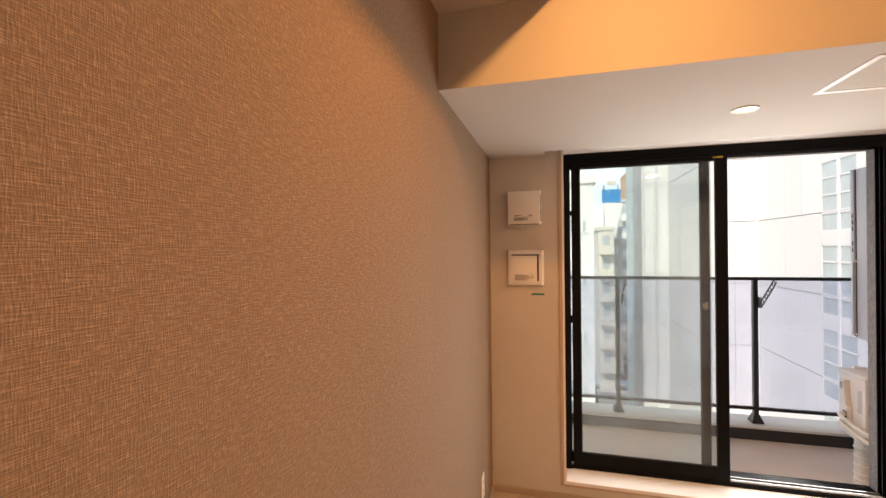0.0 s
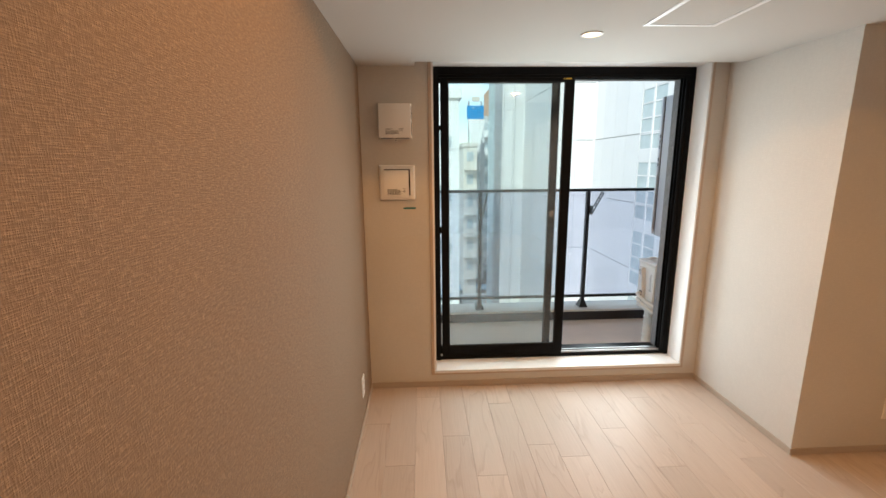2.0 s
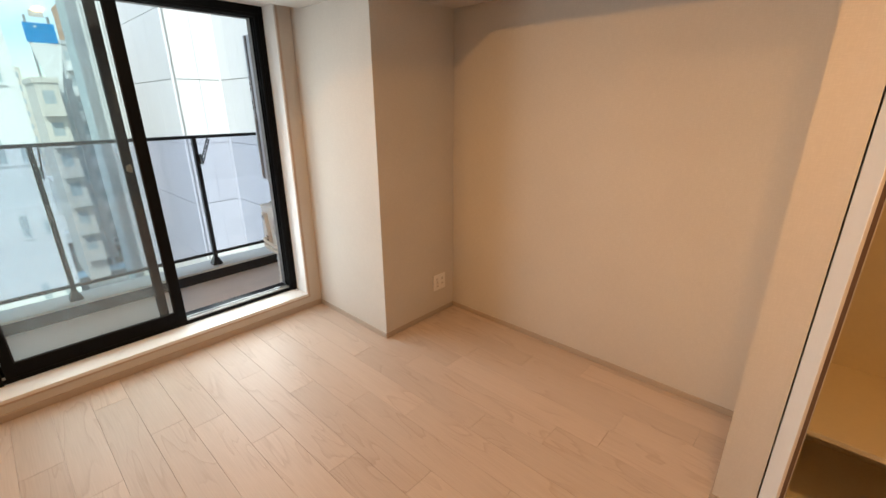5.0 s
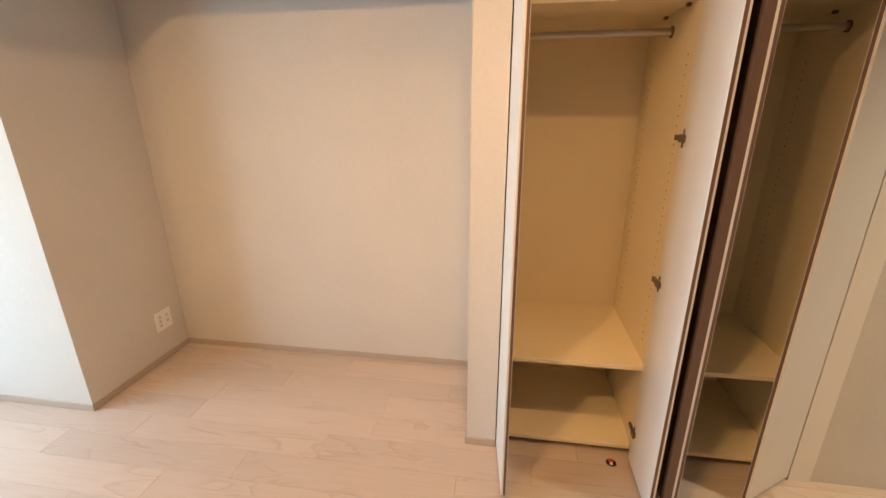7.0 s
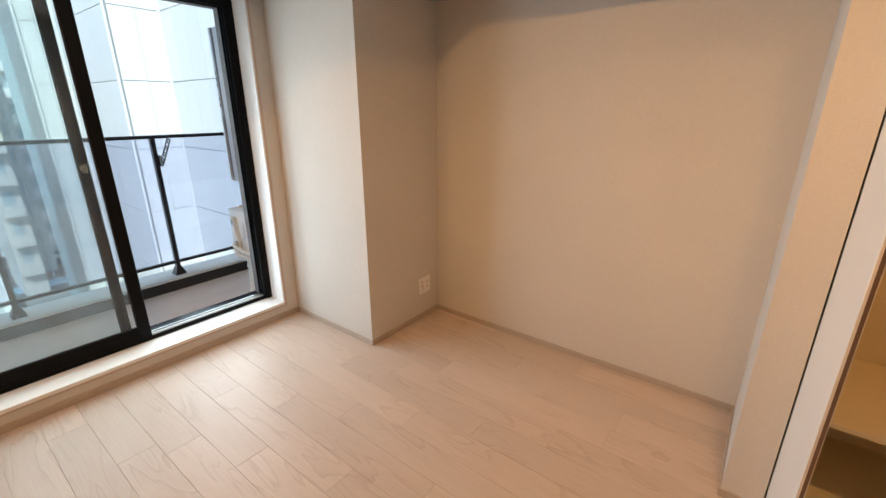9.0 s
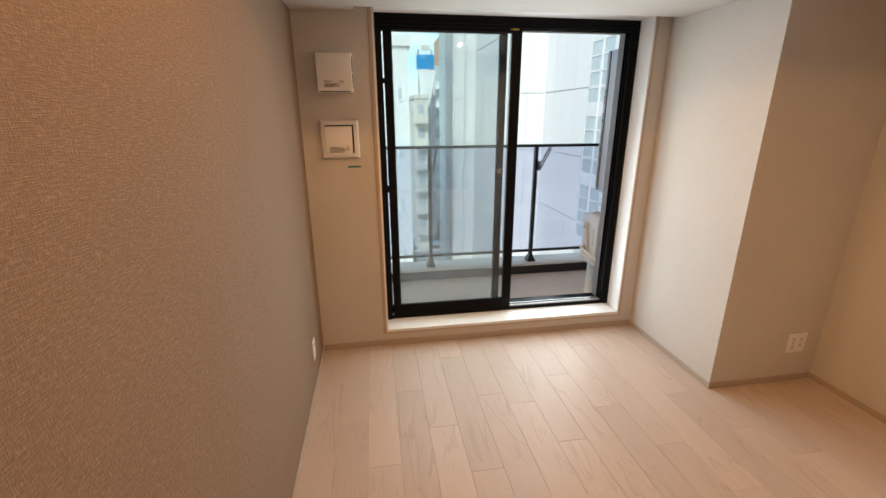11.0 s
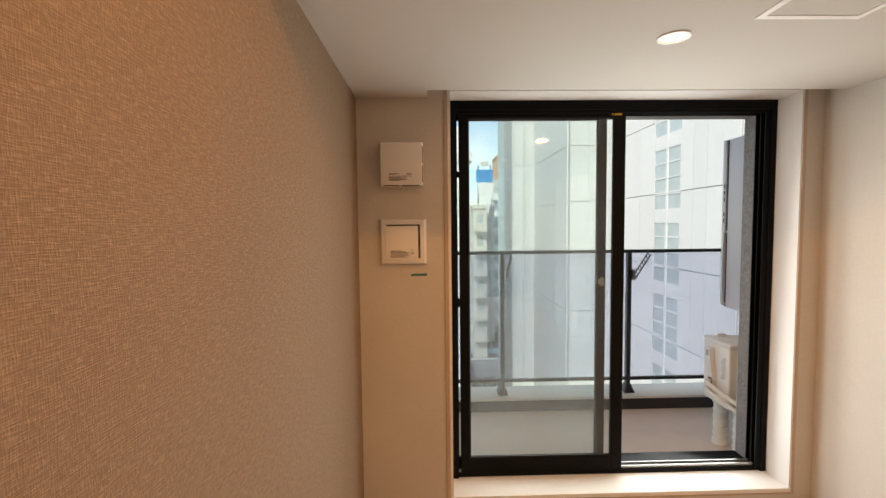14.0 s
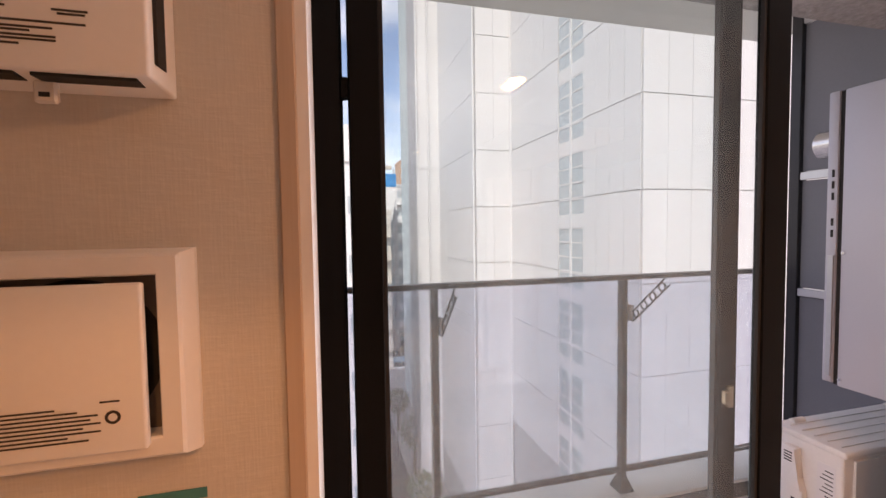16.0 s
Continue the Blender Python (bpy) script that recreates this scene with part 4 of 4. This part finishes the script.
def water_heater():
    x0, x1, y0, y1, z0, z1 = 2.154, 2.56, 3.0, 3.292, 0.895, 1.925
    h = thing("water_heater", "grey steel gas water heater hung on the outside wall", "water heater", (2.36, 3.0, z0))
    part("body", soft(boxes((x0, x1, y0, y1 - 0.045, z0, z1)), 0.006, 2), HEATER, h, smooth=True)
    part("seam", boxes((x0 + 0.004, x1 - 0.004, y1 - 0.045, y1 - 0.033, z0 + 0.004, z1 - 0.002)), SLOT, h, "black seal round the cover")
    part("front_cover", soft(boxes((x0 - 0.004, x1 + 0.004, y1 - 0.033, y1, z0 + 0.008, z1)), 0.005, 2), HEATER, h, "front cover", True)
    part("side_bracket", soft(boxes((x0 - 0.010, x0 - 0.004, y1 - 0.030, y1 - 0.012, z0 + 0.03, z0 + 0.46)), 0.001, 1), STEEL, h)
    for z in (1.42, 1.46, 1.55, 1.59, 1.63):
        part("slot", boxes((x0 - 0.0052, x0 - 0.004, y1 - 0.024, y1 - 0.016, z, z + 0.026)), SLOT, h)
    for z in (z0 + 0.025, z0 + 0.47):
        bm = bmesh.new()
        rod(bm, (x0 - 0.006, y1 - 0.055, z), (x0, y1 - 0.055, z), 0.006, None, 10)
        part("screw", bm, CHROME, h)
    bm = bmesh.new()
    rod(bm, (2.30, y1, 1.77), (2.30, y1 + 0.12, 1.77), 0.05, None, 28)
    rod(bm, (2.30, y1 + 0.06, 1.77), (2.30, y1 + 0.068, 1.77), 0.052, None, 28)
    part("exhaust_pipe", bm, CHROME, h, "short bright round exhaust pipe", True)


water_heater()


def outdoor_unit():
    x0, x1, y0, y1, z0, z1 = 2.186, 2.938, 3.225, 3.485, 0.242, 0.656
    u = thing("outdoor_unit", "ivory air conditioner outdoor unit on ribbed legs", "outdoor unit", (2.5, 3.32, BZ))
    part("case", soft(boxes((x0, x1, y0 + 0.012, y1, z0, z1 - 0.012)), 0.010, 3), UNIT, u, smooth=True)
    part("lid", soft(boxes((x0 - 0.006, x1 + 0.006, y0, y1 + 0.006, z1 - 0.025, z1)), 0.008, 3), UNIT, u, "ridged top", True)
    for k in range(5):
        y = y0 + 0.035 + 0.045 * k
        part("lid_ridge", soft(boxes((x0 + 0.03, x1 - 0.03, y, y + 0.006, z1, z1 + 0.003)), 0.0012, 1), UNIT, u)
    for x in (x0 + 0.10, x1 - 0.10):
        bm = bmesh.new()
        rod(bm, (x - 0.03, y1 - 0.02, z1), (x + 0.03, y1 - 0.02, z1), 0.014, None, 14)
        part("lid_lug", bm, UNIT, u, smooth=True)
    part("rear_plate", boxes((x0 + 0.05, x1 - 0.03, y0 + 0.004, y0 + 0.012, z0 + 0.03, z1 - 0.04)), UNIT, u, "plain rear plate")
    bm = bmesh.new()
    extrude(bm, [(y0 + 0.125, z0 + 0.06), (y0 + 0.205, z0 + 0.06), (y0 + 0.205, z0 + 0.36), (y0 + 0.15, z0 + 0.36), (y0 + 0.15, z0 + 0.24), (y0 + 0.125, z0 + 0.20)], "x", x0 - 0.03, x0)
    soft(bm, 0.008, 2)
    cover = part("service_cover", bm, UNIT, u, "raised valve cover", True)
    for k in range(4):
        part("cover_slot", boxes((x0 - 0.0308, x0 - 0.0296, y0 + 0.165, y0 + 0.195, z0 + 0.30 + 0.011 * k, z0 + 0.305 + 0.011 * k)), SLOT, cover)
    part("cover_opening", soft(boxes((x0 - 0.0315, x0 - 0.0295, y0 + 0.130, y0 + 0.165, z0 + 0.085, z0 + 0.165)), 0.004, 1), SLOT, cover)
    part("rating_label", boxes((x0 - 0.0012, x0, y0 + 0.035, y0 + 0.095, z0 + 0.17, z0 + 0.34)), PLASTIC, u, "white rating label")
    for k in range(9):
        part("label_line", boxes((x0 - 0.0018, x0 - 0.0012, y0 + 0.042, y0 + 0.085 - 0.008 * (k % 3), z0 + 0.185 + 0.016 * k, z0 + 0.189 + 0.016 * k)), PRINT, u)
    for dz, r in ((0.0, 0.014), (-0.045, 0.012)):
        bm = bmesh.new()
        z = z0 + 0.145 + dz
        tube(bm, [(x0 - 0.032, y0 + 0.145, z), (x0 - 0.065, y0 + 0.13, z + 0.002), (x0 - 0.07, y0 + 0.09, z - 0.01), (x0 - 0.05, y0 + 0.03, z - 0.035), (x0 - 0.02, y0 - 0.03, z - 0.06), (x0 + 0.0, y0 - 0.085, z - 0.075)], r)
        part("refrigerant_pipe", bm, RIBBED, u, "insulated white pipe", True)
    tall = z0 - BZ
    for x in (x0 + 0.135, x1 - 0.135):
        for y in (y0 + 0.075, y1 + 0.01):
            prof = [(0.050, 0.0), (0.050, 0.012), (0.047, 0.014), (0.047, 0.020), (0.050, 0.022), (0.050, 0.032), (0.044, 0.036)]
            for k in range(5):
                zz = 0.065 + 0.055 * k
                prof += [(0.043, zz), (0.050, zz + 0.003), (0.050, zz + 0.006), (0.043, zz + 0.010)]
            prof += [(0.042, tall)]
            bm = bmesh.new()
            turned(bm, (x, y, BZ), prof, 20)
            part("leg", bm, RIBBED, u, "ribbed ivory leg", True)


outdoor_unit()

# ---- outside: the street and the buildings across it ----
GZ = -17.0
structure("ground", boxes((-700, 700, 3.5, 1500, GZ - 0.5, GZ)), PAVING, "grey paved ground of the city", "ground")
structure("road", boxes((-300, 300, 58, 84, GZ, GZ + 0.02)), ASPHALT, "asphalt street far below", "road")
structure("road_side", boxes((2.9, 5.4, 6, 58, GZ, GZ + 0.02)), ASPHALT, "narrow asphalt side street far below", "road")
for k in range(14):
    structure("road_marking", boxes((-20 + 6 * k, -17 + 6 * k, 71.9, 72.1, GZ + 0.02, GZ + 0.03)), ROADPAINT, "white dash on the street", "road marking")
structure("road_lane", boxes((-60, 60, 60.0, 62.6, GZ + 0.02, GZ + 0.03)), LANE, "light blue painted lane", "road marking")
structure("kerb", boxes((-300, 2.9, 57.3, 57.6, GZ, GZ + 0.14), (5.4, 300, 57.3, 57.6, GZ, GZ + 0.14)), COPING, "street kerb", "kerb")


def grid(lo, hi, step, start):
    out, v = [lo], start + math.ceil((lo + 0.3 - start) / step) * step
    while v < hi - 0.3:
        out.append(v)
        v += step
    return out + [hi]


def panelled(parent, axis, at, a, b, z0, z1, width):
    """A face of joined panels: axis y, a face towards -y at y = at from x = a to b; axis x, a face towards -x at x = at from y = a to b."""
    zs = grid(z0, z1, 2.97, 2.62)
    us = grid(a, b, width, a)
    for u0, u1 in zip(us, us[1:]):
        for w0, w1 in zip(zs, zs[1:]):
            g, h = 0.006, 0.016
            r = (u0 + g, u1 - g, at - 0.05, at, w0 + h, w1 - h) if axis == "y" else (at - 0.05, at, u0 + g, u1 - g, w0 + h, w1 - h)
            part("panel", boxes(r), PANEL, parent)


def white_tower():
    t = thing("apartment_building", "tall white panelled building across the gap", "building", (14, 24, GZ))
    z1 = 34.0
    part("core", boxes((9.80, 30, 13.43, 34, GZ, z1), (7.70, 9.80, 23.43, 34, GZ, z1), (6.03, 7.70, 30.93, 34, GZ, z1)), GREYJOINT, t)
    part("roof", boxes((6.0, 30.1, 13.3, 34.1, z1, z1 + 0.4)), COPING, t)
    panelled(t, "x", 9.77, 13.43, 16.50, -9, 16, 0.77)
    panelled(t, "x", 9.77, 18.40, 23.40, -9, 16, 1.25)
    panelled(t, "y", 13.40, 9.75, 18.9, -9, 13, 0.92)
    panelled(t, "y", 23.40, 7.75, 9.75, -14, 19, 1.0)
    panelled(t, "x", 7.67, 23.43, 30.9, -14, 22, 2.5)
    panelled(t, "y", 30.90, 6.03, 7.67, -16, 24, 0.8)
    part("pilaster", boxes((9.71, 9.77, 17.40, 17.50, -9, 16)), PANEL, t)
    for k in range(-4, 5):
        base = 2.62 + 2.97 * k
        part("spandrel", boxes((9.73, 9.77, 16.51, 18.39, base + 1.80, base + 2.28)), PANEL, t)
        for y0, y1 in ((16.52, 17.40), (17.50, 18.38)):
            wdw = part("window", boxes((9.76, 9.78, y0, y1, base + 0.02, base + 1.80), (9.76, 9.78, y0, y1, base + 2.28, base + 2.94)), DULLGLASS, t, "dull glass")
            for h in (0.0, 0.58, 1.18, 1.76, 2.28, 2.90):
                part("window_bar", boxes((9.735, 9.76, y0, y1, base + h, base + h + 0.06)), PANEL, wdw)
            part("window_frame", boxes((9.735, 9.76, y0, y0 + 0.06, base + 0.06, base + 1.76)), PANEL, wdw)
    for x, y in ((9.70, 23.30), (7.62, 23.36), (7.60, 30.8), (6.9, 30.78), (6.1, 30.78)):
        bm = bmesh.new()
        rod(bm, (x, y, -16), (x, y, 25), 0.06, None, 12)
        part("rain_pipe", bm, PANEL, t, "white rain pipe", True)


white_tower()


def block(name, label, x0, x1, y0, y1, z1, mat, floors, columns, win, balcony=False, rail=None):
    b = thing(name, label, "building", ((x0 + x1) / 2, (y0 + y1) / 2, GZ))
    part("wall", boxes((x0, x1, y0, y1, GZ, z1)), mat, b)
    part("roof", boxes((x0 - 0.15, x1 + 0.15, y0 - 0.15, y1 + 0.15, z1, z1 + 0.5)), mat, b)
    fh = 3.0
    for k in range(floors):
        z = z1 - fh * (k + 1)
        if z < GZ + 0.5:
            break
        for i in range(columns):
            c = x0 + (x1 - x0) * (i + 0.5) / columns
            ww = (x1 - x0) / columns * win
            wdw = part("window", boxes((c - ww / 2, c + ww / 2, y0 - 0.02, y0 + 0.05, z + 0.9, z + 2.3)), DULLGLASS, b)
            part("sill", boxes((c - ww / 2 - 0.08, c + ww / 2 + 0.08, y0 - 0.10, y0, z + 0.82, z + 0.9)), mat, wdw)
        if balcony:
            part("balcony", boxes((x0 + 0.1, x1 - 0.1, y0 - 1.1, y0, z - 0.1, z + 0.08), (x0 + 0.1, x1 - 0.1, y0 - 1.1, y0 - 1.0, z + 0.08, z + 1.05)), rail or mat, b)
    return b


near = block("apartment_building", "white rendered building with a few grey windows", -9.5, 2.4, 24.0, 36.0, 4.9, FACADE1, 0, 1, 0.2)
for k in range(7):
    z = 3.0 - 3.0 * k
    for x0, x1, h in ((-1.9, -0.7, 1.5), (1.15, 1.4, 0.9), (1.85, 2.0, 0.6)):
        wdw = part("window", boxes((x0, x1, 23.97, 24.05, z - 0.7, z - 0.7 + h)), DULLGLASS, near)
        part("window_sill", boxes((x0 - 0.06, x1 + 0.06, 23.9, 24.0, z - 0.78, z - 0.7)), FACADE1, wdw)
part("roof_house", boxes((-0.6, 1.9, 25.0, 30.0, 5.4, 7.0)), FACADE1, near)
part("roof_tank", boxes((-4.6, -1.4, 25.5, 30.0, 5.4, 6.4)), FACADE3, near)
shop = part("shop_front", boxes((0.3, 2.45, 23.8, 24.0, -16.9, -13.4)), RED2, near, "brown-red shop front")
part("shop_sign", boxes((0.8, 2.2, 23.75, 23.8, -15.4, -14.6)), ROADPAINT, shop)

block("apartment_building", "cream building with stacked stair balconies", 5.9, 7.7, 58.0, 66.0, 3.6, FACADE2, 7, 1, 0.5, True)
block("apartment_building", "narrow dark grey building", 8.3, 9.9, 66.0, 74.0, 3.9, FACADE3, 7, 1, 0.3)
block("apartment_building", "grey apartment tower with balconies", 10.9, 13.5, 75.0, 86.0, 8.8, FACADE3, 9, 2, 0.6, True, FACADE1)
block("apartment_building", "tall orange and white tower far off", 20.2, 22.6, 130.0, 140.0, 22.0, FACADE4, 13, 3, 0.5, True)
block("apartment_building", "slim dark green tower with small balconies", 8.0, 9.2, 45.0, 50.0, 30.0, TEALWALL, 15, 1, 0.5, True)
block("apartment_building", "far plain grey building with rows of windows", 3.0, 12.5, 150.0, 160.0, 10.0, FACADE2, 9, 5, 0.5)
block("apartment_building", "far cream building at the end of the street", -22.0, 5.0, 110.0, 125.0, 4.0, FACADE2, 7, 8, 0.5)
block("shop_building", "low pale building beside the street", 8.0, 16.0, 92.0, 100.0, -10.5, COPING, 1, 6, 0.7)

bb = thing("billboard", "blue billboard over a tall white board", "billboard", (8.0, 62.5, 3.0))
part("blue_face", boxes((6.8, 9.2, 62.4, 62.7, 7.6, 9.4)), BLUE, bb)
bm = bmesh.new()
extrude(bm, [(7.8, 2.6), (8.5, 2.6), (9.4, 7.5), (6.9, 7.5)], "y", 62.45, 62.7)
part("white_face", bm, FACADE1, bb)
part("post", boxes((7.0, 7.2, 62.7, 63.1, GZ, 10.1)), STEEL, bb)
part("post", boxes((8.8, 9.0, 62.7, 63.1, GZ, 10.1)), STEEL, bb)
part("print", boxes((7.6, 7.8, 62.38, 62.4, 9.0, 9.15)), ROADPAINT, bb)
part("top_lamp", boxes((7.5, 8.6, 62.4, 62.8, 10.0, 10.6)), FACADE2, bb)

rb = thing("roof_sign", "white roof sign with an indigo band", "sign", (-2.0, 24.6, 5.4))
part("board", boxes((-4.2, -0.9, 24.4, 24.7, 5.9, 8.0)), FACADE1, rb)
part("band", boxes((-3.8, -1.6, 24.35, 24.4, 6.6, 7.5)), INDIGO, rb)
for x in (-3.9, -1.3):
    part("leg", boxes((x, x + 0.15, 24.45, 24.6, 5.4, 5.9)), STEEL, rb)
for k in range(4):
    part("letter_bar", boxes((-3.5 + 0.45 * k, -3.2 + 0.45 * k, 24.33, 24.35, 6.85, 7.25)), ROADPAINT, rb)

fence = thing("site_fence", "white striped hoarding along the far pavement", "fence", (11, 86, GZ))
for k in range(16):
    part("hoarding_panel", boxes((6.0 + 0.8 * k, 6.7 + 0.8 * k, 85.9, 86.0, GZ, GZ + 2.6)), FACADE1, fence)


def van(x, y, mat, label):
    v = thing("van", label, "van", (x, y, GZ), "vehicles in the street")
    bm = bmesh.new()
    extrude(bm, [(x - 2.2, GZ + 0.35), (x + 2.2, GZ + 0.35), (x + 2.2, GZ + 1.0), (x + 1.6, GZ + 1.15), (x + 1.1, GZ + 1.85), (x - 2.1, GZ + 1.9), (x - 2.2, GZ + 1.2)], "y", y - 0.85, y + 0.85)
    part("body", soft(bm, 0.06, 2), mat, v, smooth=True)
    part("side_glass", boxes((x - 1.9, x + 1.0, y - 0.87, y - 0.84, GZ + 1.2, GZ + 1.65)), DULLGLASS, v)
    for wx in (x - 1.4, x + 1.4):
        bm = bmesh.new()
        rod(bm, (wx, y - 0.88, GZ + 0.34), (wx, y - 0.66, GZ + 0.34), 0.33, None, 18)
        part("wheel", bm, SEAL, v)


van(6.8, 77.0, CARWHITE, "white van driving on the street")
van(3.0, 80.0, CARWHITE, "white van parked along the street")
van(10.5, 68.0, CARGREY, "dark van on the street")


def street_tree(x, y, h):
    t = thing("street_tree", "small green street tree beside the pavement", "tree", (x, y, GZ), "street trees")
    bm = bmesh.new()
    rod(bm, (x, y, GZ), (x + 0.1, y, GZ + h * 0.55), 0.12, 0.06, 8)
    for k in range(5):
        a = 1.26 * k
        rod(bm, (x + 0.08, y, GZ + h * (0.35 + 0.04 * k)), (x + 0.8 * math.cos(a), y + 0.8 * math.sin(a), GZ + h * (0.62 + 0.06 * k)), 0.05, 0.015, 6)
    part("trunk", bm, BARK, t)
    rng = random.Random(int(x * 10 + y * 7))
    bm = bmesh.new()
    for k in range(420):
        a, e, q = rng.uniform(0, 6.28), rng.uniform(-1, 1), rng.uniform(0.35, 1.0) ** 0.5
        rad = 1.15 + 0.25 * math.sin(3 * a)
        c = Vector((x + rad * q * math.cos(a) * math.sqrt(1 - e * e), y + rad * q * math.sin(a) * math.sqrt(1 - e * e), GZ + h * 0.7 + h * 0.3 * q * e))
        u = Vector((rng.uniform(-1, 1), rng.uniform(-1, 1), rng.uniform(-1, 1))).normalized() * 0.13
        w_ = u.orthogonal().normalized() * 0.07
        vs = [bm.verts.new(c + p) for p in (-u, w_, u, -w_)]
        bm.faces.new(vs)
    part("crown", bm, LEAF, t)


for x, y, h in ((5.9, 22.0, 4.2), (5.6, 27.0, 3.6), (5.9, 33.0, 4.6), (5.7, 40.0, 4.0), (12.5, 54.0, 5.0)):
    street_tree(x, y, h)

# ---- floor boards ----
floor = thing("floor", "pale oak floor boards laid towards the window", "floor", (0, 0, 0), "", "structure")
BOARD, LONG = 0.1475, 0.909
ends = {0: 1.35, 1: 1.912, 2: 1.617, 3: 2.128, 4: 1.822, 5: 1.522, 6: 2.03, 7: 1.93, 8: 1.628, 9: 2.143, 10: 1.83, 11: 1.53, 12: 1.25, 13: 0.96, 14: 0.66, 15: 0.466}
meshes = {}
for k in range(20):
    x0 = 0.003 + BOARD * k
    x1 = min(x0 + BOARD, XR)
    if x1 - x0 < 0.02:
        continue
    e = ends.get(k, 1.362 - 0.302 * (k - 16))
    cuts = [e + LONG * i for i in range(-8, 5)]
    cuts = [YS] + [c for c in cuts if YS + 0.05 < c < YW - 0.03] + [YW - 0.002]
    for y0, y1 in zip(cuts, cuts[1:]):
        if x0 > COLX and y0 > COLY - 0.05:
            continue
        if x0 > COLX:
            y1 = min(y1, COLY - 0.002)
        key = (round(x1 - x0, 4), round(y1 - y0, 4))
        if key not in meshes:
            g, c = 0.0003, 0.0008
            hw, hl = key[0] / 2 - g, key[1] / 2 - g
            bm = bmesh.new()
            rings = [[bm.verts.new((sx * (hw - i), sy * (hl - i), z)) for sx, sy in ((-1, -1), (1, -1), (1, 1), (-1, 1))] for i, z in ((0, -0.012), (0, -c), (c, 0.0))]
            for lo, hi in zip(rings, rings[1:]):
                for i in range(4):
                    bm.faces.new((lo[i], lo[(i + 1) % 4], hi[(i + 1) % 4], hi[i]))
            bm.faces.new(rings[0][::-1])
            bm.faces.new(rings[-1])
            meshes[key] = finish(bm, "plank", OAK)
        p = new("plank", meshes[key])
        p.parent = floor
        p.location = (0.5 * (x0 + x1), 0.5 * (y0 + y1), 0.0)
